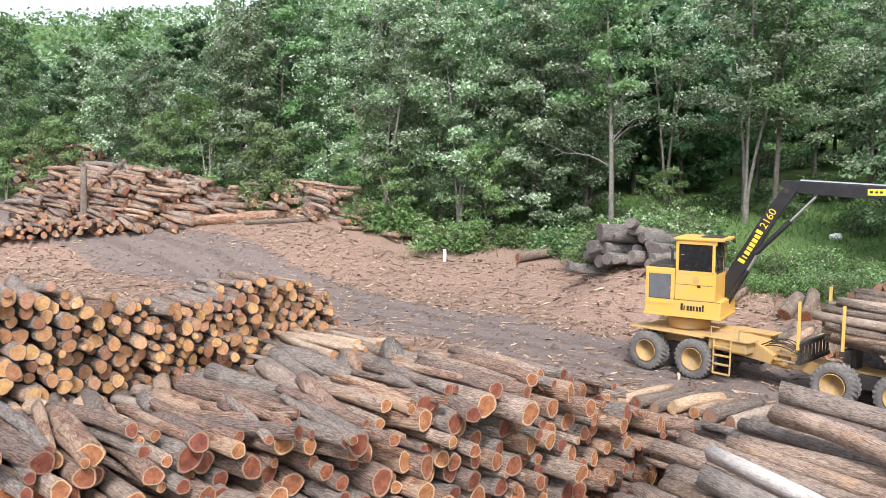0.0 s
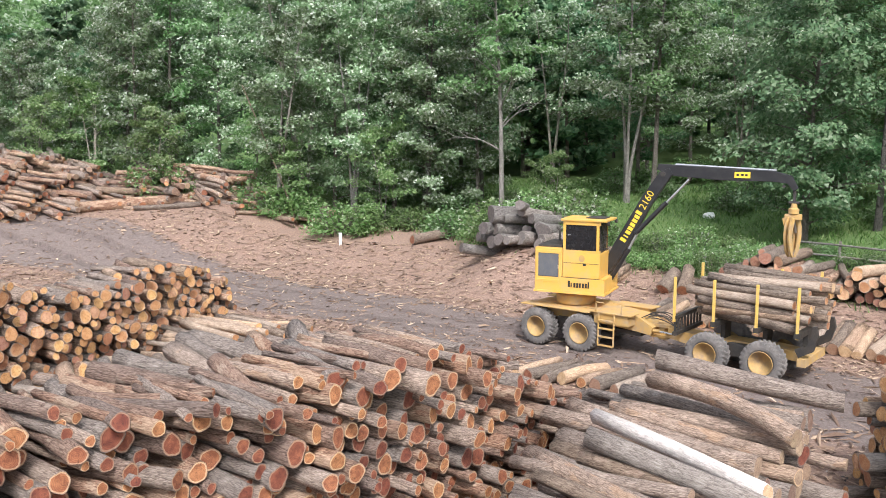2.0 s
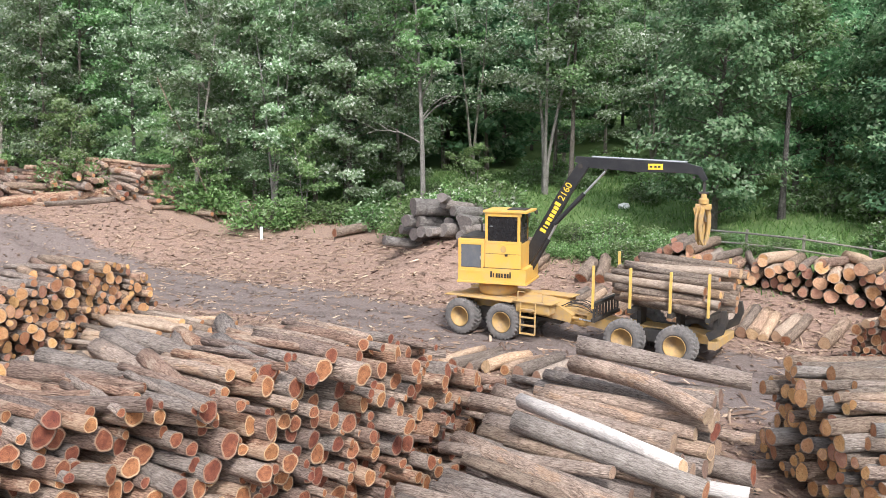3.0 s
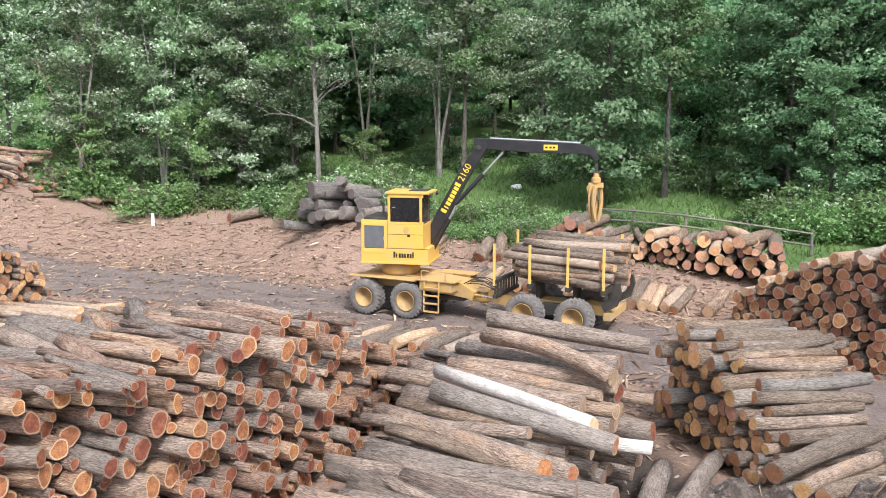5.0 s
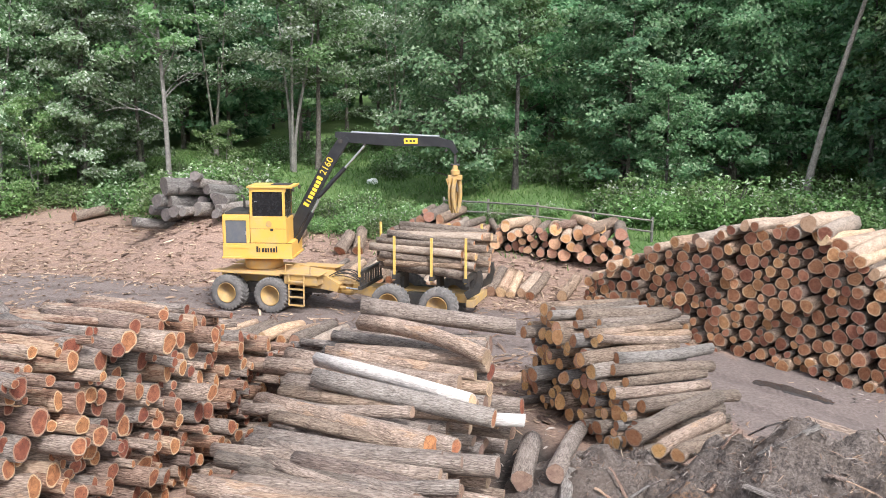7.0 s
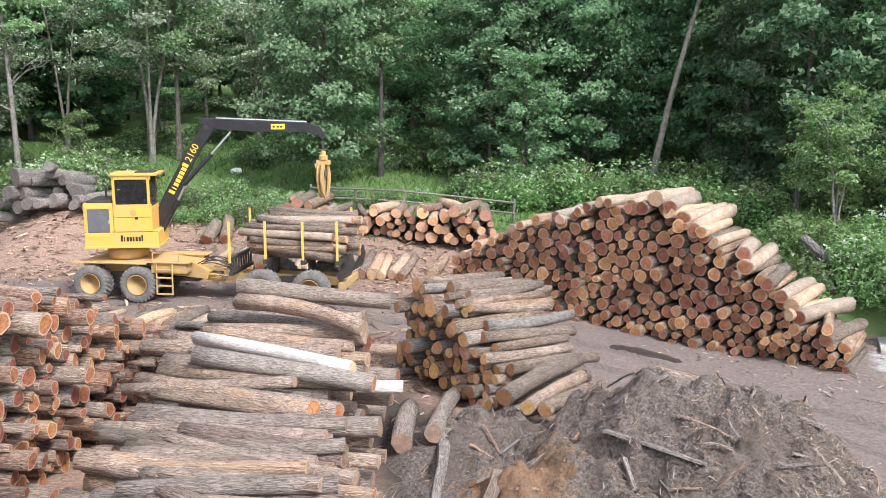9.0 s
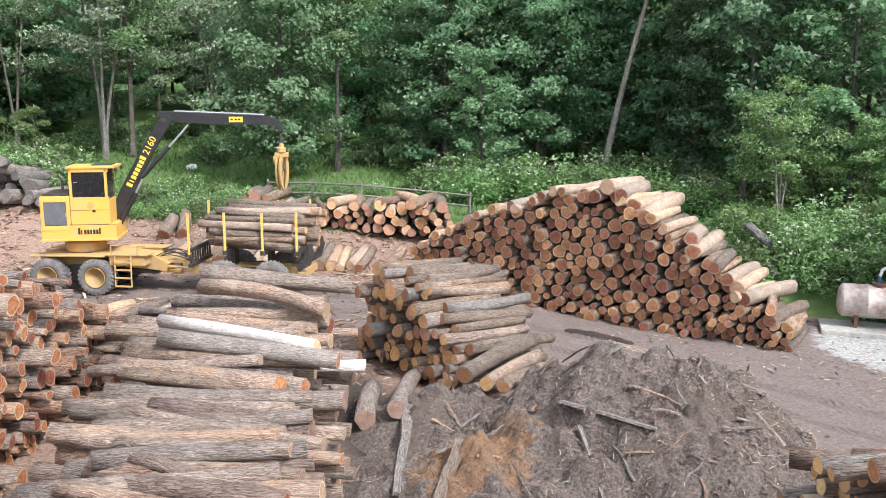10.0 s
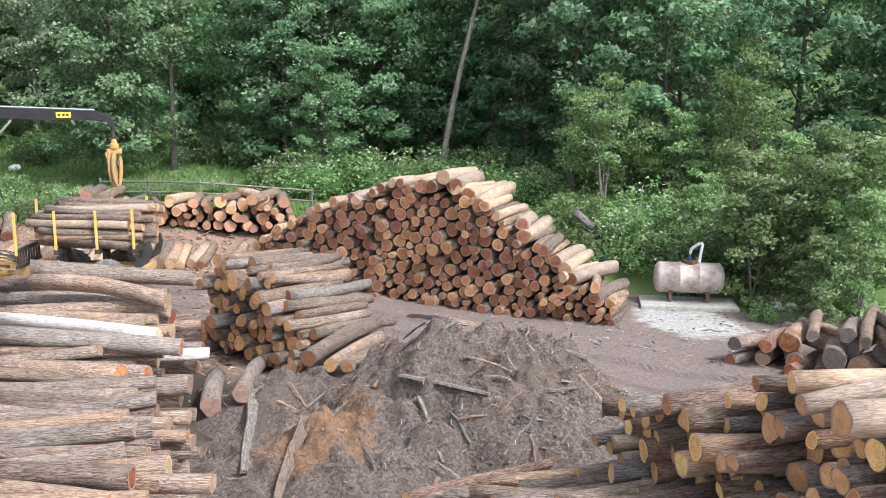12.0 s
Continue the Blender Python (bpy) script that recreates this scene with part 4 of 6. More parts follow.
# boom: king post, main boom, jib, rams, grapple
king = part("king_post", add_beam(bmesh.new(), [(2.35, 2.15), (2.85, 2.55), (3.05, 2.75)], 0.34, [0.3, 0.32, 0.2]), YELLOW, loader, "yellow boom pedestal", m=BOOM)
B0, B1, B2 = (2.8, 2.65), (5.15, 7.0), (10.25, 7.0)
main = part("main_boom", add_beam(bmesh.new(), [B0, (3.5, 3.95), (4.6, 5.98), (5.3, 7.05), (5.55, 7.25)], 0.2, [0.2, 0.27, 0.25, 0.24, 0.13]), BLACK, loader, "black main boom with yellow lettering", m=BOOM)
jib = part("jib_boom", add_beam(bmesh.new(), [(5.0, 7.4), (5.6, 7.26), (7.5, 7.14), (9.5, 7.1), (10.1, 6.98), (10.35, 6.6)], 0.17, [0.12, 0.22, 0.24, 0.21, 0.17, 0.1]), BLACK, loader, "black jib boom", m=BOOM)
part("pin", add_tube(bmesh.new(), (5.25, -0.28, 7.1), (5.25, 0.28, 7.1), 0.1), STEEL, main)
for px_, pz_ in ((6.3, 6.95), (9.9, 6.72)):
    part("pin", add_tube(bmesh.new(), (px_, -0.2, pz_), (px_, 0.2, pz_), 0.06), STEEL, jib)
box_part("warning_plate", (8.05, -0.185, 7.01), (8.65, -0.172, 7.25), LETTER_Y, jib, "small yellow warning plate", 0)
for lo_x in (8.12, 8.3, 8.45):
    box_part("marking_bar", (lo_x, -0.19, 7.09), (lo_x + 0.1, -0.186, 7.17), LETTER_B, jib, bev=0)
lift = part("lift_ram", add_tube(bmesh.new(), (3.2, -0.3, 2.6), (3.95, -0.3, 3.95), 0.11), BLACK, loader, m=BOOM)
part("rod", add_tube(bmesh.new(), (3.95, -0.3, 3.95), (4.35, -0.28, 4.75), 0.06), CHROME, lift)
tilt_ram = part("jib_ram", add_tube(bmesh.new(), (4.2, -0.28, 4.6), (5.45, -0.28, 5.95), 0.1), BLACK, loader, m=BOOM)
part("rod", add_tube(bmesh.new(), (5.45, -0.28, 5.95), (6.3, -0.22, 6.9), 0.05), CHROME, tilt_ram)
part("pipe_run", add_tube(add_tube(bmesh.new(), (5.7, -0.1, 7.5), (9.6, -0.1, 7.33), 0.03), (5.7, 0.05, 7.51), (9.6, 0.05, 7.34), 0.03), CHROME, jib)
ang = math.degrees(math.atan2(5.98 - 3.95, 4.6 - 3.5))
text_part("boom_lettering", "2160", 0.42, LETTER_Y, main, pose(4.62, -0.207, 6.0) @ Matrix.Rotation(radians(90), 4, "X") @ Matrix.Rotation(radians(ang), 4, "Z"))
for i in range(8):
    d = -1.95 + i * 0.19
    cx, cz = 4.62 + d * math.cos(radians(ang)), 6.0 + d * math.sin(radians(ang))
    bm = add_box(bmesh.new(), (-0.07 if i != 1 else -0.03, -0.004, -0.11), (0.07 if i != 1 else 0.03, 0.004, 0.11 if i not in (0, 7) else 0.16), 0)
    part("marking_bar", bm, LETTER_Y, main, m=pose(cx, -0.207, cz, 0, -ang, 0))
GX0 = 10.3
grapple = new("grapple")
grapple.parent = loader
grapple.matrix_local = BOOM
part("link", add_box(bmesh.new(), (GX0 - 0.06, -0.05, 6.05), (GX0 + 0.06, 0.05, 6.55), 0.02), STEEL, grapple)
part("cross_pin", add_tube(bmesh.new(), (GX0 - 0.2, 0, 6.08), (GX0 + 0.2, 0, 6.08), 0.06), STEEL, grapple)
part("rotator", add_lathe(bmesh.new(), [(5.62, 0.14), (5.66, 0.2), (5.84, 0.2), (5.88, 0.13), (6.06, 0.1)], 20, "Z", (GX0, 0, 0)), DUSTY, grapple, "dusty orange-yellow rotator")
part("head", add_box(bmesh.new(), (GX0 - 0.32, -0.13, 5.42), (GX0 + 0.32, 0.13, 5.64), 0.04), DUSTY, grapple)
for side in (-1, 1):
    part("cheek_plate", add_beam(bmesh.new(), [(GX0 - 0.26, 5.5), (GX0 - 0.2, 5.15), (GX0 - 0.05, 4.95)], 0.02, [0.14, 0.12, 0.06], 0.006), DUSTY, grapple, m=pose(0, side * 0.12, 0))
    for y in (-0.09, 0.09):
        bm = add_beam(bmesh.new(), [(side * 0.16, 5.5), (side * 0.3, 5.1), (side * 0.33, 4.7), (side * 0.24, 4.25), (side * 0.07, 3.95)], 0.035, [0.11, 0.13, 0.11, 0.09, 0.03], 0.012)
        part("tong", bm, DUSTY, grapple, "curved grapple tong", m=pose(GX0, 0, 0, 0, 0, 62) @ pose(0, y, 0))
    part("tong_ram", add_tube(bmesh.new(), (0.0, 0, 5.5), (side * 0.24, 0, 4.9), 0.05), CHROME, grapple, m=pose(GX0, 0, 0, 0, 0, 62))

# bunk: headboard, bolsters, stakes
head = new("headboard")
head.parent = loader
for y in np.linspace(-1.2, 1.2, 9):
    part("bar", add_box(bmesh.new(), (6.12, y - 0.035, 1.3), (6.2, y + 0.035, 1.95), 0.01), STEEL, head)
box_part("cross_bar", (6.08, -1.3, 1.9), (6.24, 1.3, 2.04), STEEL, head)
box_part("cross_bar", (6.08, -1.3, 1.25), (6.24, 1.3, 1.4), STEEL, head)
for x in (7.7, 9.3, 10.75):
    box_part("bolster", (x - 0.1, -1.35, 1.82), (x + 0.1, 1.35, 2.02), STEEL, loader, "dark steel bolster", 0.02)
    box_part("pillar", (x - 0.09, -0.3, 1.18), (x + 0.09, 0.3, 1.83), STEEL, loader)
for x, h in ((6.15, 3.55), (7.7, 3.6), (9.3, 3.6), (10.75, 3.65)):
    for s in (-1, 1):
        box_part("stake", (x - 0.045, s * 1.3 - 0.045, 1.8), (x + 0.045, s * 1.3 + 0.045, h + (0.25 if s > 0 else 0)), STAKE, loader, "yellow bunk stake", 0.01)
for s in (-1, 1):
    bm = add_beam(bmesh.new(), [(10.7, 1.25), (11.15, 1.5), (11.3, 1.95), (11.25, 2.3)], 0.09, [0.16, 0.15, 0.12, 0.08])
    part("rear_bunk_arm", bm, STEEL, loader, "bent dark steel rear arm", m=pose(0, s * 1.05, 0))
box_part("rear_bumper", (10.75, -1.2, 0.8), (11.05, 1.2, 1.1), DUSTY, loader)

# its load
bunk_stock = log_set("log", (3.3, 4.2), (0.13, 0.22), [[BARK_BARE, CUT_ORANGE, CUT_TAN], [BARK_PALE, CUT_TAN, CUT_TAN], [BARK_PALE, CUT_ORANGE, CUT_TAN]], 12, 41, 0.03)
load = new("log_load")
tagged(load, "bunk load of pale stripped logs on the forwarder", "log load")
load.matrix_world = loader.matrix_world
rl = random.Random(8)
for u, z, r, (me, r0) in heap(2.5, lambda u: 1.2 + 0.5 * u + 0.25 * math.sin(math.pi * u), lambda q: bunk_stock[q.randrange(len(bunk_stock))], 42):
    x = 9.1 + rl.uniform(-0.6, 0.7)
    lay(me, (x, u - 1.25, 2.02 + z), (1, rl.uniform(-0.07, 0.07), rl.uniform(-0.09, 0.0)), load, rl.uniform(0, 6))


# ---- trees, shrubs and grass ----
def leaf_material(name, dark, mid, light, pale):
    m, n, l, b = material(name, 0.6)
    r = island_random(n)
    col = ramp(n, l, r, [(0.0, dark), (0.42, mid), (0.76, light), (0.92, pale)])
    hue = n.new("ShaderNodeHueSaturation")
    l.new(col, hue.inputs["Color"])
    rnd_o = object_random(n)
    l.new(math_node(n, l, "ADD", math_node(n, l, "MULTIPLY", rnd_o, 0.7), 0.65), hue.inputs["Value"])
    l.new(math_node(n, l, "ADD", math_node(n, l, "MULTIPLY", rnd_o, 0.035), 0.485), hue.inputs["Hue"])
    l.new(hue.outputs[0], b.inputs["Base Color"])
    tr = n.new("ShaderNodeBsdfTranslucent")
    l.new(hue.outputs[0], tr.inputs["Color"])
    ms = n.new("ShaderNodeMixShader")
    ms.inputs[0].default_value = 0.5
    l.new(b.outputs[0], ms.inputs[1])
    l.new(tr.outputs[0], ms.inputs[2])
    l.new(ms.outputs[0], n["Material Output"].inputs[0])
    return m


LEAF = leaf_material("forest_leaves", (0.09, 0.165, 0.055), (0.16, 0.275, 0.1), (0.25, 0.37, 0.165), (0.42, 0.5, 0.34))
LEAF_PALE = leaf_material("wind_turned_leaves", (0.11, 0.175, 0.075), (0.2, 0.285, 0.14), (0.345, 0.43, 0.275), (0.64, 0.67, 0.58))
LEAF_DEEP = leaf_material("deep_green_leaves", (0.064, 0.142, 0.07), (0.112, 0.222, 0.105), (0.18, 0.3, 0.152), (0.3, 0.405, 0.25))
LEAF_FRESH = leaf_material("shrub_leaves", (0.1, 0.178, 0.055), (0.185, 0.298, 0.1), (0.29, 0.41, 0.165), (0.44, 0.52, 0.32))
BLOOM = leaf_material("blossom", (0.5, 0.5, 0.44), (0.62, 0.62, 0.55), (0.7, 0.7, 0.64), (0.75, 0.75, 0.7))
# brighter than LEAF_DEEP: the light on these trees is put into the colour
LEAF_LIT = leaf_material("sunlit_green_leaves", (0.105, 0.21, 0.098), (0.175, 0.315, 0.148), (0.275, 0.415, 0.21), (0.4, 0.5, 0.33))
TRUNK = bark_material("standing_bark", (0.065, 0.054, 0.045), (0.16, 0.136, 0.115), (0.29, 0.255, 0.22))


TRUNK_GREY = bark_material("grey_standing_bark", (0.11, 0.095, 0.08), (0.26, 0.23, 0.2), (0.42, 0.385, 0.34), 0.6)


def tube_arrays(pts, radii, sides=7):
    vs, fs = [], []
    for i, (p, r) in enumerate(zip(pts, radii)):
        d = (pts[min(i + 1, len(pts) - 1)] - pts[max(i - 1, 0)]).normalized()
        a = d.orthogonal().normalized()
        c = d.cross(a)
        for k in range(sides):
            t = 2 * math.pi * k / sides
            vs.append(tuple(p + (a * math.cos(t) + c * math.sin(t)) * r))
    for i in range(len(pts) - 1):
        for k in range(sides):
            fs.append((i * sides + k, i * sides + (k + 1) % sides, (i + 1) * sides + (k + 1) % sides, (i + 1) * sides + k))
    return vs, fs


def leaves(centres, spreads, per, size, rng, flat=0.8, face=0.0):
    """Leaf blades of three corners round clump centres."""
    n_all = len(centres) * per
    c = np.repeat(np.array(centres), per, 0)
    sp = np.repeat(np.array(spreads), per, 0)
    off = rng.normal(0, 1, (n_all, 3))
    off /= np.maximum(np.linalg.norm(off, axis=1, keepdims=True), 0.3)
    off *= rng.uniform(0.25, 1.0, (n_all, 1)) ** 0.6
    p = c + off * sp
    nrm = rng.normal(0, flat, (n_all, 3)) + [0, 0, 1]
    # blades turn outwards to the light
    away = p * [1, 1, 0] - [0, 0, 0]
    nrm += face * away / np.maximum(np.linalg.norm(away, axis=1, keepdims=True), 0.4)
    nrm /= np.linalg.norm(nrm, axis=1, keepdims=True)
    d = rng.normal(0, 1, (n_all, 3))
    d -= (d * nrm).sum(1, keepdims=True) * nrm
    d /= np.linalg.norm(d, axis=1, keepdims=True)
    w = np.cross(nrm, d)
    s = size * rng.uniform(0.6, 1.35, (n_all, 1))
    droop = nrm * s * 0.12
    v = np.stack([p - d * s * 0.32 + w * s * 0.38, p - d * s * 0.32 - w * s * 0.38, p + d * s * 0.62 - droop], 1).reshape(-1, 3)
    return v, np.arange(n_all * 3).reshape(-1, 3)


def blade_mesh(name, v, f, mat, f_slots=None):
    me = bpy.data.meshes.new(name)
    me.vertices.add(len(v))
    me.vertices.foreach_set("co", np.asarray(v, np.float32).ravel())
    k = f.shape[1]
    me.loops.add(len(f) * k)
    me.loops.foreach_set("vertex_index", np.asarray(f, np.int32).ravel())
    me.polygons.add(len(f))
    me.polygons.foreach_set("loop_start", np.arange(0, len(f) * k, k, dtype=np.int32))
    for m in mat if isinstance(mat, list) else [mat]:
        me.materials.append(m)
    if f_slots is not None:
        me.polygons.foreach_set("material_index", f_slots.astype(np.int32))
    me.update()
    me.validate()
    return me


def tree_kind(seed, height, crown_from, reach, mat, stems=1, per=40, leaf=0.35, lean=0.0, limbs=28, bare=0, shape=0.7):
    """Meshes of a tree's wood and crown."""
    rnd, rng = random.Random(seed), np.random.default_rng(seed)
    vs, fs, centres, spreads = [], [], [], []

    def grow(pts, radii, sides=7):
        v, f = tube_arrays(pts, radii, sides)
        base = len(vs)
        vs.extend(v)
        fs.extend([tuple(i + base for i in q) for q in f])
    for st in range(stems):
        side = rnd.uniform(0, 6.28) + st * 6.28 / stems
        tip = Vector((math.cos(side), math.sin(side), 0)) * (height * (0.16 if stems > 1 else 0.03)) + Vector((lean * height, 0, height * rnd.uniform(0.88, 1)))
        r0 = (0.0095 * height + 0.02) * (0.75 if stems > 1 else 1)
        trunk = []
        for i in range(9):
            t = i / 8
            wob = Vector((math.sin(t * 5 + seed), math.cos(t * 4 + seed * 2), 0)) * 0.14 * t
            trunk.append(Vector((tip.x * t ** 1.2, tip.y * t ** 1.2, tip.z * t)) + wob + Vector((rnd.uniform(-0.1, 0.1) * (st > 0), 0, -0.25 if i == 0 else 0)))
        grow(trunk, [r0 * (1 - 0.86 * (i / 8)) * (1.35 if i == 0 else 1) for i in range(9)], 8)
        count = limbs // stems
        for k in range(count + bare):
            dead = k >= count
            f = crown_from + (1 - crown_from) * ((k + 0.5) / count) ** 0.9 if not dead else rnd.uniform(crown_from * 0.5, 0.75)
            f = min(f, 0.98)
            x = f * 8
            i = min(int(x), 7)
            root = trunk[i].lerp(trunk[i + 1], x - i)
            az = k * 2.4 + rnd.uniform(-0.4, 0.4) + st
            g = (f - crown_from) / (1 - crown_from) if not dead else 0.4
            ln = reach * (0.35 + 0.65 * math.sin(math.pi * min(max(g * shape + 0.22, 0), 1))) * rnd.uniform(0.7, 1.2) * (1.2 if dead else 1)
            up = rnd.uniform(0.05, 0.5) + 0.5 * g
            way = Vector((math.cos(az), math.sin(az), up)).normalized()
            pts = []
            for j in range(6):
                t = j / 5
                pts.append(root + way * ln * t + Vector((0, 0, -0.13 * ln * t * t + (0.1 * ln * math.sin(t * 3) if dead else 0))) + Vector((rnd.uniform(-1, 1), rnd.uniform(-1, 1), rnd.uniform(-0.4, 0.4))) * 0.05 * ln * t)
            rb = r0 * (1 - 0.85 * f) * 0.42 + 0.012
            grow(pts, [rb * (1 - 0.8 * j / 5) for j in range(6)], 4)
            if dead:
                for j in (2, 3, 4):
                    q = pts[j]
                    w2 = (way + Vector((rnd.uniform(-0.8, 0.8), rnd.uniform(-0.8, 0.8), rnd.uniform(-0.1, 0.6)))).normalized()
                    grow([q, q + w2 * ln * 0.2, q + w2 * ln * 0.36 + Vector((0, 0, -0.1))], [rb * 0.4, rb * 0.25, 0.006], 4)
                continue
            for j in range(1 if ln < 1.2 else 2, 6):
                for _ in range(2 if ln > 2.2 else 1):
                    q = pts[j] + Vector((rnd.gauss(0, 0.2), rnd.gauss(0, 0.2), rnd.gauss(0.05, 0.12))) * max(ln, 1) * 0.55
                    centres.append(tuple(q))
                    s = rnd.uniform(0.6, 1.1) * (0.38 + 0.16 * ln)
                    spreads.append((s * 1.15, s * 1.15, s * rnd.uniform(0.4, 0.7)))
    wood = from_arrays("trunk", vs, fs, [TRUNK_GREY if bare or stems > 1 or lean else TRUNK], smooth=True)
    v, f = leaves(centres, spreads, per, leaf, rng, 0.6, 0.8)
    return wood, blade_mesh("crown", v, f, mat)


KINDS = {
    "maple": [tree_kind(101, 19, 0.13, 3.9, LEAF, leaf=0.26, per=50), tree_kind(102, 17, 0.06, 3.7, LEAF_PALE, leaf=0.26, per=50), tree_kind(103, 20, 0.12, 4.2, LEAF_DEEP, leaf=0.26, per=50)],
    "poplar": [tree_kind(104, 18, 0.06, 3.4, LEAF_PALE, leaf=0.26, per=46), tree_kind(105, 16, 0.04, 3.5, LEAF_PALE, leaf=0.26, per=46)],
    "clump": [tree_kind(106, 19, 0.3, 4.4, LEAF_PALE, stems=3, limbs=30, leaf=0.27), tree_kind(107, 17, 0.16, 3.6, LEAF_PALE, stems=3, limbs=27, leaf=0.27)],
    "round": [tree_kind(116, 18, 0.05, 4.7, LEAF_LIT, limbs=50, per=58, leaf=0.27)],
    "tall": [tree_kind(115, 21, 0.36, 4.0, LEAF, limbs=26, leaf=0.28, per=46)],
    "bare": [tree_kind(110, 20, 0.5, 3.6, LEAF, bare=11, limbs=20, per=40, leaf=0.28)],
    "lean": [tree_kind(111, 22, 0.6, 3.6, LEAF, lean=0.19, limbs=18, leaf=0.28)],
    "willow": [tree_kind(114, 8.6, 0.34, 2.6, LEAF_FRESH, stems=4, limbs=32, per=48, leaf=0.17)],
    "young": [tree_kind(112, 7.5, 0.16, 2.1, LEAF_FRESH, stems=3, limbs=24, per=46, leaf=0.18), tree_kind(113, 6, 0.05, 1.9, LEAF_FRESH, stems=2, limbs=22, per=50, leaf=0.17)],
}
MID = {
    "round": [tree_kind(140, 16, 0.05, 4.1, LEAF_LIT, per=38, leaf=0.33), tree_kind(141, 18, 0.08, 4.3, LEAF_LIT, per=38, leaf=0.33)],
    "full": [tree_kind(135, 16, 0.05, 4.0, LEAF_DEEP, per=36, leaf=0.34), tree_kind(136, 18, 0.06, 4.2, LEAF_DEEP, per=36, leaf=0.34)],
    "maple": [tree_kind(137, 18, 0.08, 3.9, LEAF_PALE, per=36, leaf=0.33), tree_kind(138, 20, 0.14, 4.0, LEAF, per=36, leaf=0.33)],
    "poplar": [tree_kind(139, 18, 0.05, 3.5, LEAF_PALE, per=36, leaf=0.32)],
}
BACK = {
    "maple": [tree_kind(131, 19, 0.08, 4.2, LEAF, per=18, leaf=0.6), tree_kind(132, 21, 0.1, 4.4, LEAF_DEEP, per=18, leaf=0.6)],
    "poplar": [tree_kind(133, 19, 0.06, 3.8, LEAF_PALE, per=18, leaf=0.58)],
    "full": [tree_kind(134, 17, 0.04, 4.2, LEAF_DEEP, per=18, leaf=0.6)],
}
LABELS = {
    "maple": ("tall broadleaf tree with a dense green crown", "tree"), "poplar": ("tall slender tree with pale wind-turned leaves", "tree"),
    "clump": ("several-stemmed tree with spreading silvery foliage", "tree"), "full": ("dark green tree leafed nearly to the ground", "tree"),
    "bare": ("tall thin tree with bare dead lower limbs", "tree"), "lean": ("tall grey-trunked tree leaning to one side", "tree"),
    "round": ("broad dense green tree leafed low on its trunk", "tree"),
    "tall": ("tall tree with a straight bare trunk and high crown", "tree"),
    "willow": ("small vase-shaped tree with light green leaves", "tree"),
    "young": ("young light green tree with thin stems", "young tree"),
}


def plant(kind, x, y, size=1.0, turn=None, which=None, rnd=random.Random(77), name="tree", group="forest edge", stock=KINDS):
    wood, crown = stock[kind][rnd.randrange(len(stock[kind])) if which is None else which]
    root = new(name)
    root.matrix_world = pose(x, y, ground_z(x, y) - 0.05, 0, 0, rnd.uniform(0, 360) if turn is None else turn) @ Matrix.Diagonal((size, size, size * rnd.uniform(0.94, 1.06), 1))
    for nm, me in (("trunk", wood), ("crown", crown)):
        o = new(nm, me)
        o.parent = root
    return tagged(root, *LABELS[kind], group=group)


# trees that stand out by themselves
for kind, x, y, size, turn, which in (
        ("bare", -14.0, 58.6, 1.0, 200, 0), ("clump", -6.1, 66.0, 1.05, 20, 0), ("tall", -4.2, 67.0, 1.0, 0, 0), ("round", 5.4, 53.9, 0.98, 40, 0), ("tall", 1.1, 92.0, 0.9, 60, 0),
        ("tall", 9.6, 55.7, 0.9, 80, 0), ("round", 11.6, 63.0, 1.05, 10, 0), ("maple", 6.0, 69, 1.1, 0, 1), ("round", 17.0, 55.0, 0.95, 60, 0), ("maple", 21.5, 55.5, 1.0, 0, 2),
        ("lean", 24.4, 44.7, 1.0, -30, 0), ("round", 22.8, 50.6, 0.88, 20, 0), ("round", 29.4, 50.4, 0.9, 110, 0), ("round", 26.2, 54.0, 1.0, 200, 0), ("clump", -31.6, 58.4, 0.95, 0, 1), ("clump", -25.5, 59.0, 1.0, 50, 1), ("willow", 27.1, 31.3, 0.84, 0, 0), ("maple", 37.0, 36.5, 0.95, 0, 1),
        ("young", -10.4, 57.5, 0.85, 0, 1), ("poplar", -20.0, 60.0, 0.95, 0, 0), ("maple", 31.5, 45.5, 1.0, 0, 0)):
    plant(kind, x, y, size, turn, which)

rt = random.Random(2024)
spots = [(27.1, 31.3), (24.5, 31), (27.5, 31.5), (26, 33), (-14.0, 58.6), (-13.2, 55.5), (-12.6, 52.5), (-11.4, 56.5), (-16.2, 56.6), (-6.1, 66.0), (-4.2, 67.0), (5.5, 54.0), (9.6, 55.7), (11.3, 66.0), (18, 60), (21.5, 55.5), (24.4, 44.7), (22.8, 42), (21.4, 39), (26, 48), (20.2, 36), (37, 36.5)]


GLADES = [(np.array([(-2.0, 46.0), (2.4, 121.0)]), 1.7), (np.array([(11.7, 49.8), (24.9, 103.9)]), 1.3)]


def forest(count, s_lo, s_hi, x_lo, x_hi, kinds, size, gap, stock=KINDS):
    made = tries = 0
    while made < count and tries < count * 60:
        tries += 1
        x, y = rt.uniform(x_lo, x_hi), rt.uniform(-5, 130)
        s = float(line_distance(BANK, x, y))
        if x > 26 and y < 13:
            continue
        if not s_lo < s < s_hi or any(abs(float(line_distance(g, x, y))) < w for g, w in GLADES) or any((x - a) ** 2 + (y - c) ** 2 < gap * gap for a, c in spots):
            continue
        spots.append((x, y))
        plant(rt.choice(kinds), x, y, rt.uniform(*size) * (0.8 if x < -52 else 1), stock=stock)
        made += 1


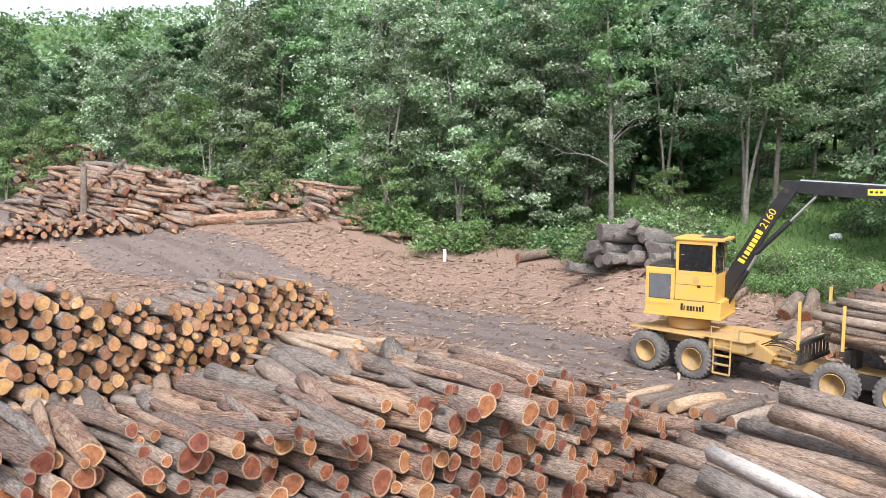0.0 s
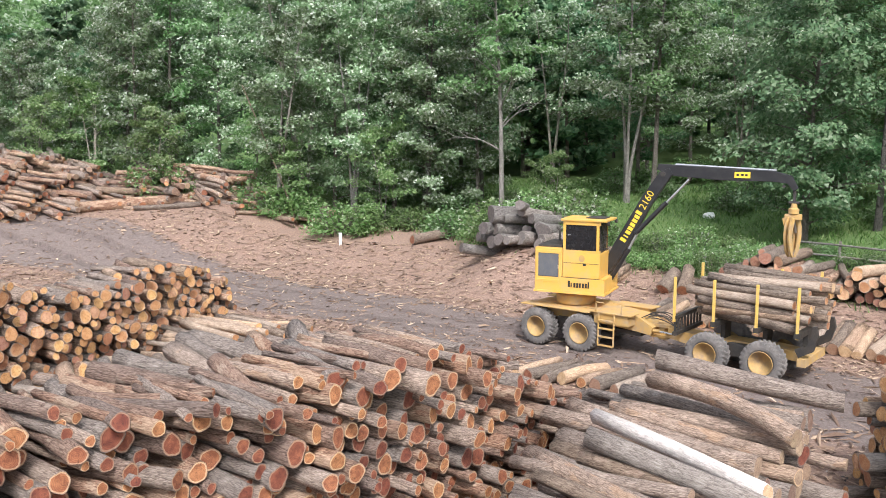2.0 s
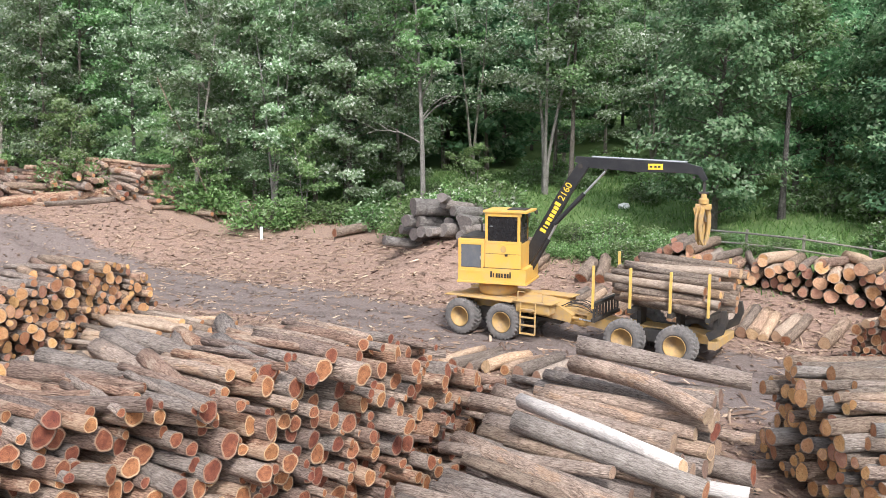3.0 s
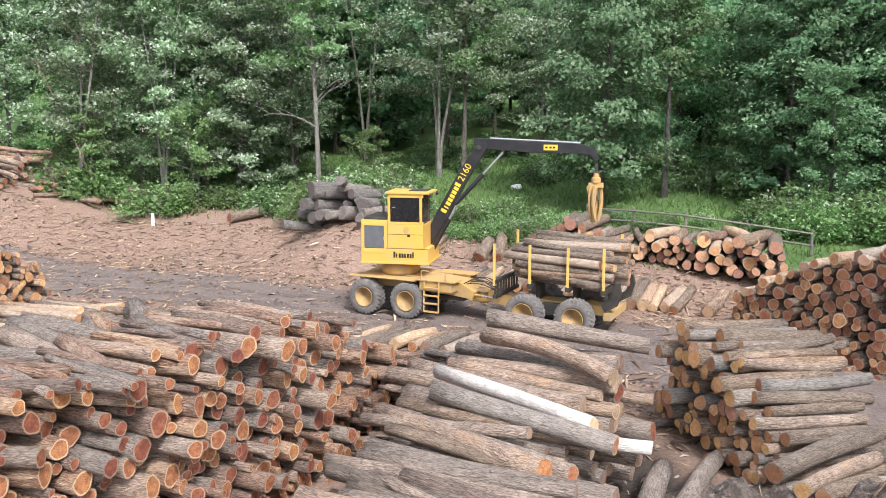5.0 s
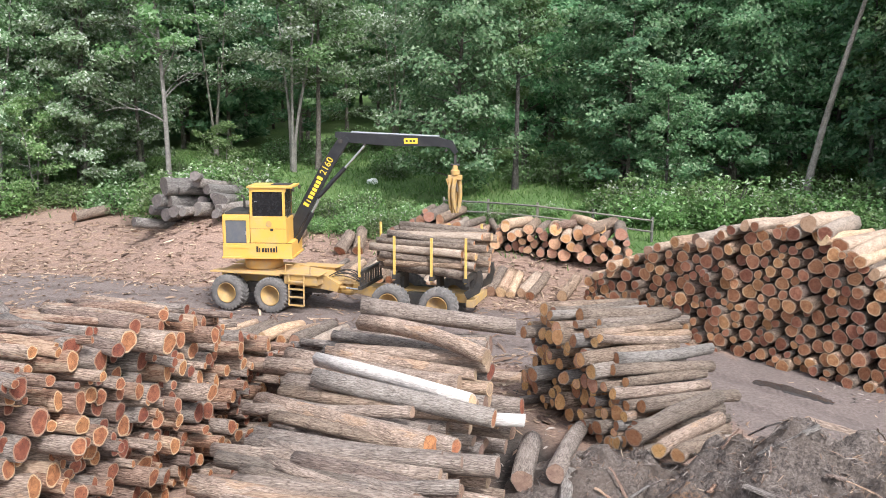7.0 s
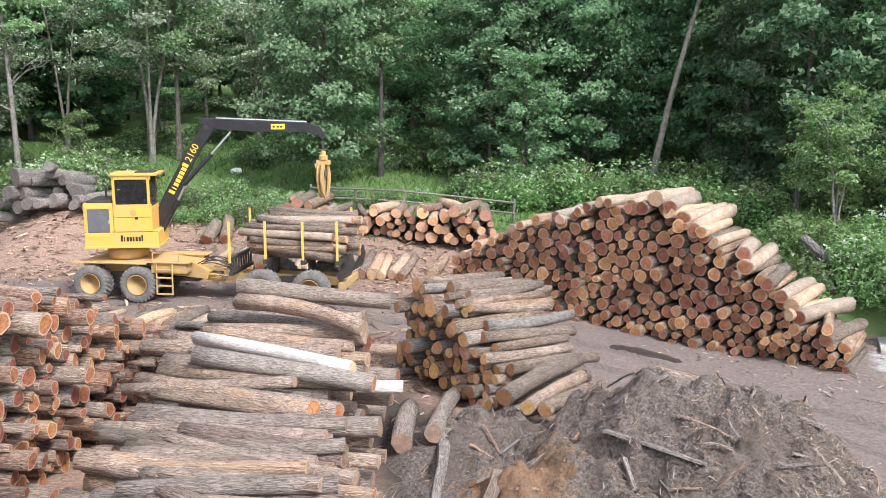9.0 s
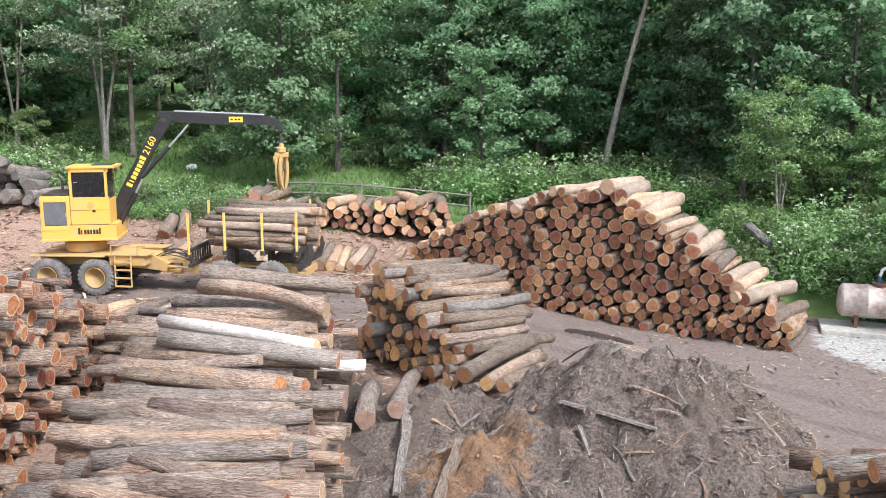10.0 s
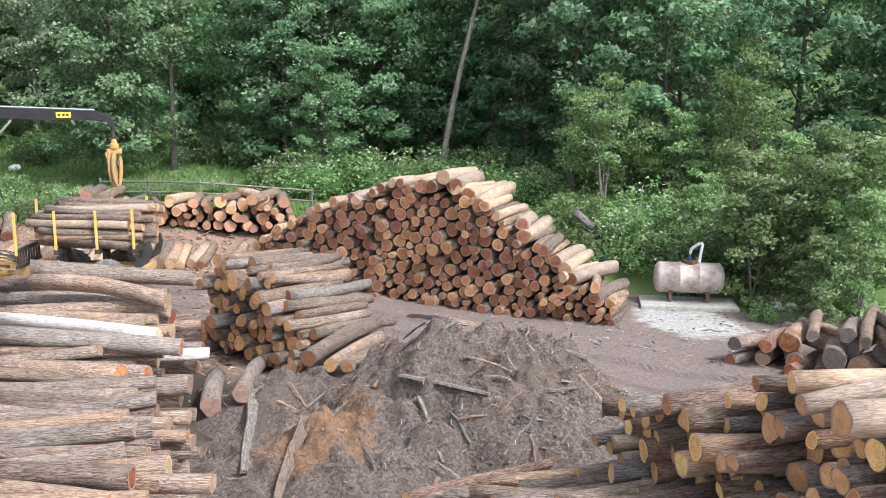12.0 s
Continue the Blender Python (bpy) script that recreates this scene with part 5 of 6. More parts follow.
# left wood, close behind the yard; middle wood beyond the meadow; right wood
forest(14, 9, 21, -60, -15, ["poplar", "maple", "clump", "maple", "poplar"], (0.85, 1.12), 3.4)
forest(15, 9, 22, -95, -15, ["poplar", "maple", "maple", "poplar"], (0.85, 1.12), 3.4, MID)
forest(16, 7, 14, -80, -15, ["young"], (0.9, 1.5), 2.6)
forest(22, 21, 38, -90, -12, ["maple", "maple", "poplar", "full"], (0.95, 1.15), 4.0, BACK)
forest(6, 24, 31, -14, 27, ["maple", "clump"], (0.85, 1.1), 5.5)
forest(6, 21, 30, 13, 31, ["round"], (0.8, 1.05), 4.2, MID)
forest(13, 13, 24, 15, 34, ["round", "round", "full"], (0.55, 0.95), 3.4, MID)
forest(3, 11, 18, 20, 36, ["young"], (0.7, 1.2), 2.4)
forest(9, 32, 52, -12, 14, ["clump", "maple"], (0.85, 1.05), 3.6)
forest(12, 44, 60, -14, 16, ["full", "maple"], (0.7, 1.0), 3.4, BACK)
forest(10, 34, 48, 13, 30, ["maple", "full", "full"], (0.9, 1.2), 3.6, BACK)
forest(14, 56, 84, -34, 30, ["maple", "full", "maple"], (0.9, 1.2), 3.6, BACK)
forest(6, 26, 44, -26, -11, ["maple", "full"], (0.9, 1.2), 3.6, BACK)
forest(14, 14, 60, -170, -80, ["maple", "full", "poplar"], (0.9, 1.2), 4, BACK)
forest(9, 13, 20, 29, 66, ["full"], (0.85, 1.1), 3.8, MID)
forest(15, 19, 34, 27, 72, ["full", "full", "maple"], (0.85, 1.1), 3.8, MID)
forest(16, 30, 50, 34, 82, ["full", "full", "maple"], (0.85, 1.1), 3.6, MID)
forest(5, 4, 12, 33, 46, ["young"], (0.7, 1.0), 2.6)
for x, y, size, w in ((25.9, 19.7, 0.95, 1), (26.6, 20.6, 1.1, 1), (25.6, 16.2, 0.62, 1), (26.8, 15.4, 0.8, 1), (28.4, 16.8, 1.1, 1), (27.9, 18.6, 0.95, 1), (29.6, 21.4, 0.9, 1), (30.5, 19.0, 1.1, 1), (33.5, 17.5, 1.0, 1), (28.0, 24.8, 0.6, 1), (29.5, 17.2, 0.9, 1)):
    plant("young", x, y, size, None, w)

# far woods on the rising ground
rng = np.random.default_rng(5)
cs, ss = [], []
for _ in range(2200):
    x, y = rng.uniform(-240, 160), rng.uniform(10, 270)
    s = float(line_distance(BANK, x, y))
    if any(abs(float(line_distance(g, x, y))) < w for g, w in GLADES):
        continue
    if s < 80 and -14 < x < 24:
        continue
    if (x > 30 and s < 52) or not 42 < s < 180 or (s > 110 and rng.random() < 0.5):
        continue
    h = rng.uniform(10, 17) * (1 if s < 120 else 0.8)
    z0 = ground_z(x, y)
    for k in range(10):
        cs.append((x + rng.normal(0, 1.9), y + rng.normal(0, 1.9), z0 + h * rng.uniform(0.05, 1.0)))
        ss.append((2.3, 2.3, 1.5))
for _ in range(900):
    x, y = rng.uniform(-420, -60), rng.uniform(90, 420)
    s = float(line_distance(BANK, x, y))
    if 170 < s < 340:
        for k in range(5):
            cs.append((x + rng.normal(0, 5), y + rng.normal(0, 5), ground_z(x, y) + rng.uniform(1, 9)))
            ss.append((5.0, 5.0, 3.0))
for _ in range(700):
    x, y = rng.uniform(-800, -80), rng.uniform(150, 620)
    s = float(line_distance(BANK, x, y))
    if 330 < s < 520:
        for k in range(4):
            cs.append((x + rng.normal(0, 12), y + rng.normal(0, 12), ground_z(x, y) + rng.uniform(2, 10)))
            ss.append((12.0, 12.0, 4.0))
n_near = sum(1 for q in ss if q[0] < 4)
v, f = leaves(cs[:n_near], ss[:n_near], 9, 1.1, rng, 0.8)
v2, f2 = leaves(cs[n_near:], ss[n_near:], 11, 3.4, rng, 0.8)
v, f = np.concatenate([v, v2]), np.concatenate([f, f2 + len(v)])
far = new("far_woods", blade_mesh("far_woods", v, f, LEAF))
tagged(far, "distant hillside woods of mixed green broadleaf trees", "woods", kind="stuff")


# shrubs
def shrub_kind(seed, w, h, mat, per, leaf, bloom=0.0):
    rnd, rng_ = random.Random(seed), np.random.default_rng(seed)
    cs_, ss_, vs, fs = [], [], [], []
    for k in range(26):
        a, r = rnd.uniform(0, 6.28), w * math.sqrt(rnd.random())
        top = h * (1 - 0.55 * (r / w) ** 2) * rnd.uniform(0.55, 1.05)
        p = Vector((r * math.cos(a), r * math.sin(a), top))
        v_, f_ = tube_arrays([Vector((p.x * 0.3, p.y * 0.3, -0.1)), Vector((p.x * 0.7, p.y * 0.7, top * 0.6)), p], [0.03, 0.02, 0.008], 4)
        fs.extend([tuple(i + len(vs) for i in q) for q in f_])
        vs.extend(v_)
        for z in (1.0, 0.6, 0.25):
            cs_.append((p.x + rnd.gauss(0, 0.15), p.y + rnd.gauss(0, 0.15), top * z))
            ss_.append((0.45, 0.45, 0.3))
    v_, f_ = leaves(cs_, ss_, per, leaf, rng_, 0.6)
    slots = (rng_.random(len(f_)) < bloom * (v_.reshape(-1, 3, 3)[:, 0, 2] > h * 0.45)).astype(int)
    return from_arrays("woody_stem", vs, fs, [TRUNK]), blade_mesh("foliage", v_, f_, [mat, BLOOM], slots)


SHRUBS = [shrub_kind(201, 1.5, 1.7, LEAF_FRESH, 20, 0.18), shrub_kind(202, 1.9, 2.2, LEAF_FRESH, 23, 0.18, 0.03), shrub_kind(203, 1.3, 1.3, LEAF, 19, 0.17), shrub_kind(204, 1.7, 1.9, LEAF_FRESH, 22, 0.18, 0.1)]
SHRUB_LABELS = ["low leafy green shrub at the wood's edge", "rambling light green shrub with sparse blossom", "small dark green shrub on the bank", "green bramble thicket with white blossom"]


def shrub(x, y, size, which):
    root = new("shrub")
    root.matrix_world = pose(x, y, ground_z(x, y), 0, 0, rt.uniform(0, 360)) @ Matrix.Scale(size, 4)
    for nm, me in zip(("woody_stem", "foliage"), SHRUBS[which]):
        o = new(nm, me)
        o.parent = root
    tagged(root, SHRUB_LABELS[which], "shrub", "bank shrubs")


def shrub_band(count, s_lo, s_hi, x_lo, x_hi, size, kinds):
    made = 0
    while made < count:
        x, y = rt.uniform(x_lo, x_hi), rt.uniform(0, 80)
        if s_lo < float(line_distance(BANK, x, y)) < s_hi:
            shrub(x, y, rt.uniform(*size), rt.choice(kinds))
            made += 1


shrub_band(40, 7.0, 12, -60, -12, (0.9, 1.8), [0, 1, 2, 0])
shrub_band(14, 4.5, 9, -13.5, -6, (0.9, 1.4), [0, 1, 3])
shrub_band(22, 4.8, 9.5, -8, 2, (0.5, 0.85), [0, 3, 2, 1])
shrub_band(7, 7.6, 10.6, 1, 4.5, (0.5, 0.8), [3, 0, 1, 2])
shrub_band(7, 9.5, 12, 4.5, 13, (0.4, 0.7), [3, 0, 2])
shrub_band(24, 10.5, 15, 11, 27, (0.8, 1.3), [1, 3, 0, 3])
shrub_band(22, 2.0, 9, 24, 38, (0.9, 1.5), [0, 1, 3, 0])
shrub_band(26, 19, 40, -12, 24, (0.7, 1.4), [2, 2, 0])
shrub_band(20, 11, 24, 17, 34, (0.9, 1.5), [2, 2, 0])
shrub_band(20, 2.2, 7, 20.5, 30, (0.5, 1.0), [0, 2, 1])
shrub_band(10, 12, 26, -60, -15, (0.9, 1.4), [0, 2])


for x, y, size, w in ((24.2, 25.6, 0.8, 0), (25.4, 24.3, 0.9, 3), (26.6, 23.4, 0.9, 1), (24.9, 22.4, 0.6, 2), (27.4, 22.6, 1.0, 3), (23.4, 27.4, 0.8, 0), (25.0, 27.0, 1.0, 3), (26.6, 25.6, 1.1, 1), (24.6, 17.8, 0.4, 0), (24.6, 15.2, 0.45, 0), (25.6, 14.2, 0.5, 2),
                      (22.0, 26.4, 0.7, 0), (21.2, 28.0, 0.9, 1), (27.6, 27.2, 1.0, 0), (29, 24.5, 1.0, 3), (30.5, 22.8, 1.1, 0)):
    shrub(x, y, size, w)


# grass on the bank and meadow
GRASS = leaf_material("grass_blades", (0.064, 0.128, 0.03), (0.112, 0.198, 0.05), (0.168, 0.265, 0.076), (0.27, 0.33, 0.135))
rng = np.random.default_rng(9)
gxs, gys = rng.uniform(-30, 45, 90000), rng.uniform(15, 80, 90000)
gs = line_distance(BANK, gxs, gys)
keep = (gs > 4.5 + rng.normal(0, 1.2, len(gs)) + 4.5 * (gxs < -12)) & (gs < 30)
gxs, gys = gxs[keep][:38000], gys[keep][:38000]
gz = land(gxs, gys)
hgt, yaw = rng.uniform(0.1, 0.34, len(gxs)) * (0.6 + 0.9 * (np.sin(gxs * 1.3 + 2 * np.sin(gys * 0.7)) * np.cos(gys * 1.1) + 1) / 2), rng.uniform(0, 6.28, len(gxs))
bx, by = np.cos(yaw) * 0.035, np.sin(yaw) * 0.035
lx, ly = rng.normal(0, 0.15, len(gxs)), rng.normal(0, 0.15, len(gxs))
v = np.stack([np.stack([gxs - bx, gys - by, gz - 0.02], 1), np.stack([gxs + bx, gys + by, gz - 0.02], 1), np.stack([gxs + lx + bx * 0.3, gys + ly + by * 0.3, gz + hgt], 1), np.stack([gxs + lx - bx * 0.3, gys + ly - by * 0.3, gz + hgt * 0.9], 1)], 1).reshape(-1, 3)
tagged(new("grass", blade_mesh("grass", v, np.arange(len(v)).reshape(-1, 4), GRASS)), "long green meadow grass on the bank", "grass", kind="stuff")


# ---- mulch mound ----
def shred_material():
    m, n, l, b = material("shredded_mulch", 0.95)
    vec = coords(n, l)
    fine, mid_ = noise_of(n, l, vec, 14, 6, 0.75), noise_of(n, l, vec, 0.9, 4, 0.6)
    col = ramp(n, l, fine, [(0.32, (0.045, 0.035, 0.03)), (0.47, (0.165, 0.13, 0.113)), (0.6, (0.29, 0.235, 0.203)), (0.74, (0.48, 0.4, 0.335))])
    col = mix(n, l, ramp(n, l, mid_, [(0.45, (0, 0, 0)), (0.65, (0.7, 0.7, 0.7))]), col, (0.165, 0.122, 0.097))
    at_ = n.new("ShaderNodeAttribute")
    at_.attribute_name = "fresh"
    red = ramp(n, l, fine, [(0.3, (0.17, 0.09, 0.05)), (0.7, (0.44, 0.265, 0.155))])
    e = math_node(n, l, "ADD", at_.outputs["Fac"], math_node(n, l, "ADD", math_node(n, l, "SUBTRACT", fine, 0.5), math_node(n, l, "MULTIPLY", math_node(n, l, "SUBTRACT", noise_of(n, l, vec, 2.2, 4, 0.6), 0.5), 1.6)))
    col = mix(n, l, ramp(n, l, e, [(0.4, (0, 0, 0)), (0.6, (1, 1, 1))]), col, red)
    l.new(col, b.inputs["Base Color"])
    bump(n, l, b, fine, 1.0, 0.14)
    return m


MULCH = shred_material()
LATTICE = np.random.default_rng(66).uniform(-1, 1, (128, 128))


def clods(x, y, size):
    """Smooth random relief with lumps of that size."""
    u, w = np.asarray(x, float) / size + 40, np.asarray(y, float) / size + 40
    i, j = np.floor(u).astype(int), np.floor(w).astype(int)
    a, c = u - i, w - j
    a, c = a * a * (3 - 2 * a), c * c * (3 - 2 * c)
    g = lambda p, q: LATTICE[(i + p) % 128, (j + q) % 128]
    return (g(0, 0) * (1 - a) + g(1, 0) * a) * (1 - c) + (g(0, 1) * (1 - a) + g(1, 1) * a) * c


def mound_z(x, y):
    """Height of the mulch above the world's zero."""
    t = np.clip(((x - 7.6) * 1.7 - (y - 12.9) * 1.1) / 4.1, 0, 1)
    ex, ey = x - 7.6 - 1.7 * t, y - 12.9 + 1.1 * t
    d = np.hypot(ex / np.where(ex > 0, 3.7, 3.5), ey / np.where(ey > 0, 3.9, 3.9))
    z = 2.95 * (1 - d) - 0.35 * np.exp(-(d / 0.2) ** 2)
    rho2 = np.hypot((x - 5.0) / 3.1, (y - 15.2) / 3.0)
    z = np.maximum(z, 1.3 * (1 - rho2))
    rho3 = np.hypot((x - 4.3) / 3.6, (y - 11.6) / 4.2)
    z = np.maximum(z, 1.0 * (1 - rho3))
    lump = 0.32 * clods(x, y, 1.3) + 0.22 * clods(x + 7, y, 0.55) + 0.15 * clods(x + 0.4 * y, y * 0.6 + 3, 0.27) + 0.1 * clods(x + 2, y + 9, 0.14)
    gully = -0.34 * np.exp(-((x - 6.3 + 0.3 * (y - 12)) / 0.24) ** 2) * (y < 13.4)
    return z + (lump + gully) * np.clip(z / 0.8, 0, 1) - 0.12


mx, my = np.meshgrid(np.linspace(0.8, 13.4, 210), np.linspace(7.2, 18.4, 190))
mz = np.maximum(mound_z(mx, my), land(mx, my) - 0.25)
ids = np.arange(mx.size).reshape(mx.shape)
mv = np.stack([mx.ravel(), my.ravel(), mz.ravel()], 1)
mf = np.stack([ids[:-1, :-1].ravel(), ids[:-1, 1:].ravel(), ids[1:, 1:].ravel(), ids[1:, :-1].ravel()], 1)
mme = from_arrays("mulch_mound", mv, mf, [MULCH], smooth=True)
fr = mme.attributes.new("fresh", "FLOAT", "POINT")
fr.data.foreach_set("value", np.clip(1.25 - np.hypot((mv[:, 0] - 4.2 - 0.4 * (mv[:, 1] - 12.0)) / 1.7, (mv[:, 1] - 12.0) / 2.0), 0, 1).astype(np.float32))
tagged(new("mulch_mound", mme), "tall mound of grey shredded bark mulch with a reddish patch", "mulch mound")


def slivers(name, label, xs, ys, zs, lengths, widths, tilts, mats, picks, rng_, category):
    """Many small splinters as thin wedges, in one mesh."""
    n_ = len(xs)
    yaw_ = rng_.uniform(0, 6.28, n_)
    d = np.stack([np.cos(yaw_) * np.cos(tilts), np.sin(yaw_) * np.cos(tilts), np.sin(tilts)], 1)
    w = np.stack([-np.sin(yaw_), np.cos(yaw_), rng_.normal(0, 0.35, n_)], 1)
    u = np.cross(d, w)
    c = np.stack([xs, ys, zs], 1)
    L, W = lengths[:, None] / 2, widths[:, None] / 2
    bow = u * L * rng_.normal(0, 0.14, (n_, 1))
    th = u * W * 0.5
    v_ = np.stack([c - d * L - w * W * 0.6, c - d * L + w * W * 0.5, c + w * W + bow, c + d * L, c - w * W + bow, c + bow + th], 1).reshape(-1, 3)
    base = np.arange(n_)[:, None] * 6
    tri = np.array([[0, 1, 5, 5], [1, 2, 5, 5], [2, 3, 5, 5], [3, 4, 5, 5], [4, 0, 5, 5]])
    f_ = np.concatenate([base + t[None, :3] for t in tri], 0)
    me = bpy.data.meshes.new(name)
    me.from_pydata(v_.tolist(), [], f_.tolist())
    for m in mats:
        me.materials.append(m)
    me.polygons.foreach_set("material_index", np.tile(picks, 5).astype(np.int32))
    me.update()
    return tagged(new(name, me), label, category, kind="stuff")


def chip_material(name, a, c, e):
    m, n, l, b = material(name, 0.9)
    l.new(ramp(n, l, island_random(n), [(0.0, a), (0.6, c), (1.0, e)]), b.inputs["Base Color"])
    return m


CHIP_DARK = chip_material("dark_bark_chip", (0.08, 0.05, 0.038), (0.19, 0.12, 0.085), (0.3, 0.2, 0.14))
CHIP_PALE = chip_material("pale_wood_chip", (0.26, 0.17, 0.115), (0.4, 0.28, 0.195), (0.56, 0.43, 0.31))
CHIP_GREY = chip_material("grey_splinter", (0.06, 0.049, 0.042), (0.19, 0.155, 0.136), (0.42, 0.355, 0.31))

rng = np.random.default_rng(31)
n_s = 17000
sx, sy = rng.uniform(1.6, 12.6, n_s), rng.uniform(7.4, 17.6, n_s)
sz = mound_z(sx, sy)
ok = (sz > land(sx, sy) + 0.02) & (clods(sx + 11, sy, 0.6) > -0.25 + rng.normal(0, 0.25, n_s)) & ((np.hypot((sx - 4.2 - 0.4 * (sy - 12.0)) / 1.7, (sy - 12.0) / 2.0) > 1) | (rng.random(n_s) < 0.12))
sx, sy, sz = sx[ok], sy[ok], sz[ok]
# more pale splinters towards +x: the mound's lit right flank, put into colour
slivers("mulch_splinter", "grey bark splinters strewn over the mulch mound", sx, sy, sz + 0.03, rng.uniform(0.05, 0.24, len(sx)) * rng.choice([1, 1, 1, 2.2], len(sx)), rng.uniform(0.01, 0.032, len(sx)), rng.normal(0, 0.38, len(sx)), [CHIP_GREY, CHIP_PALE, CHIP_DARK], np.where(rng.random(len(sx)) < np.clip(0.03 + 0.09 * (sx - 7.5), 0.03, 0.3), 1, rng.choice([0, 0, 0, 2, 2], len(sx))), rng, "splinters")

# bark litter all over the yard
n_s = 46000
sx, sy = rng.uniform(-62, 22, n_s), rng.uniform(20, 62, n_s)
rs_, bs_ = line_distance(ROAD, sx, sy), line_distance(BANK, sx, sy)
ok = (bs_ < 5.5) & ((np.abs(rs_) > 2.6 + rng.normal(0, 0.5, n_s)) | (rng.random(n_s) < 0.3)) & (rng.random(n_s) < np.clip(1.6 - np.abs(rs_) / 16, 0.3, 1)) & (sx < 14) & ((sx < 6.5) | (sy > 30))
sx, sy = sx[ok], sy[ok]
big_ = rng.random(len(sx)) < 0.1
slivers("bark_litter", "bark strips and wood chips strewn over the yard", sx, sy, land(sx, sy) + 0.04, np.where(big_, rng.uniform(0.5, 1.5, len(sx)), rng.uniform(0.12, 0.5, len(sx))), np.where(big_, rng.uniform(0.05, 0.14, len(sx)), rng.uniform(0.04, 0.14, len(sx))), rng.normal(0, 0.12, len(sx)), [CHIP_DARK, CHIP_PALE], rng.choice([0, 0, 0, 1, 1], len(sx)), rng, "bark litter")
n_s = 1600
sx, sy = rng.uniform(2, 24, n_s), rng.uniform(8, 24, n_s)
ok = (line_distance(BANK, sx, sy) < 0) & (np.abs(line_distance(ROAD, sx, sy)) > 2.0) & (mound_z(sx, sy) < 0)
sx, sy = sx[ok], sy[ok]
slivers("grey_litter", "grey bark crumbs on the trampled yard", sx, sy, land(sx, sy) + 0.02, rng.uniform(0.08, 0.4, len(sx)), rng.uniform(0.03, 0.1, len(sx)), rng.normal(0, 0.12, len(sx)), [CHIP_GREY, CHIP_PALE], rng.choice([0, 0, 0, 1], len(sx)), rng, "bark litter")


def board(label, a, c, w, t, mat, name="slab_board", category="slab"):
    """A rough, tapering slab of wood from a to c."""
    a, c = Vector(a), Vector(c)
    bm = bmesh.new()
    ln = (c - a).length
    rnd = random.Random(int(ln * 1000))
    secs = []
    for i in range(6):
        f = i / 5
        k = 1 - 0.4 * f + rnd.uniform(-0.12, 0.12)
        off = rnd.uniform(-0.03, 0.03)
        secs.append([bm.verts.new((f * ln, s * w * k / 2 + off, z + 0.03 * math.sin(f * 3))) for s, z in ((-1, 0), (-0.7, t), (0.7, t * 0.9), (1, 0))])
    for p, q in zip(secs[:-1], secs[1:]):
        for k in range(4):
            bm.faces.new((p[k], p[(k + 1) % 4], q[(k + 1) % 4], q[k]))
    bm.faces.new(secs[0])
    bm.faces.new(secs[-1])
    bmesh.ops.recalc_face_normals(bm, faces=bm.faces)
    ob = mesh_object(name, bm, mat, None, False)
    ob.matrix_world = Matrix.Translation(a) @ (c - a).to_track_quat("X", "Z").to_matrix().to_4x4()
    return tagged(ob, label, category)


def on_mound(x, y, up=0.08):
    return (x, y, max(float(mound_z(np.array(x), np.array(y))), ground_z(x, y)) + up)


board("long grey slab of bark lying on mulch", on_mound(3.7, 15.4), on_mound(2.3, 11.4), 0.3, 0.08, BARK_GREY)
board("pale slab of wood lying on mulch", on_mound(3.9, 12.0), on_mound(2.5, 9.9), 0.3, 0.09, BARK_PALE)
board("grey board sticking out of mulch", on_mound(6.4, 12.4), on_mound(7.6, 10.3, 0.15), 0.16, 0.05, BARK_GREY)
board("grey board sticking out of mulch", on_mound(6.5, 11.6), on_mound(6.2, 9.9, 0.12), 0.13, 0.05, BARK_GREY)
board("dark root slab on the mound", on_mound(9.4, 12.6), on_mound(10.6, 10.8, 0.12), 0.2, 0.07, BARK_OAK)
board("dark root slab on the mound's crest", on_mound(8.2, 13.4), on_mound(9.6, 12.9, 0.15), 0.24, 0.1, BARK_OAK)
rk = random.Random(12)
for i in range(46):
    bx_, by_ = rk.uniform(3.4, 11.2), rk.uniform(8.8, 14.8)
    ba, bl = rk.uniform(0, 6.28), rk.uniform(0.35, 1.1)
    board("grey bark strip lying on the mulch mound", on_mound(bx_, by_), on_mound(bx_ + bl * math.cos(ba), by_ + bl * math.sin(ba), rk.uniform(0.02, 0.22)), rk.uniform(0.04, 0.11), rk.uniform(0.015, 0.04), (BARK_RED, BARK_OAK, BARK_GREY)[i % 3], "bark_strip", "bark strip")
board("splintered slab on the mound", on_mound(6.9, 12.9), on_mound(8.0, 12.6, 0.18), 0.22, 0.07, BARK_GREY)

# ---- water tank on its slab ----
RUST = paint("rusty_white_paint", (0.56, 0.49, 0.45), (0.2, 0.085, 0.06), 0.6, dirty=1.0)
RUST_DARK = paint("rusted_iron", (0.14, 0.075, 0.055), (0.3, 0.18, 0.13), 0.8, 0.2, 0.8)
PVC = paint("white_pipe", (0.8, 0.8, 0.79), (0.6, 0.58, 0.55), 0.4, dirty=0.25)
BLUE = paint("blue_valve", (0.03, 0.13, 0.25), (0.1, 0.12, 0.14), 0.5, dirty=0.4)


def concrete():
    m, n, l, b = material("concrete", 0.9)
    vec = coords(n, l)
    k = noise_of(n, l, vec, 5, 6, 0.7)
    l.new(ramp(n, l, k, [(0.3, (0.28, 0.26, 0.23)), (0.6, (0.46, 0.44, 0.4)), (0.8, (0.6, 0.58, 0.54))]), b.inputs["Base Color"])
    bump(n, l, b, k, 0.4, 0.02)
    return m


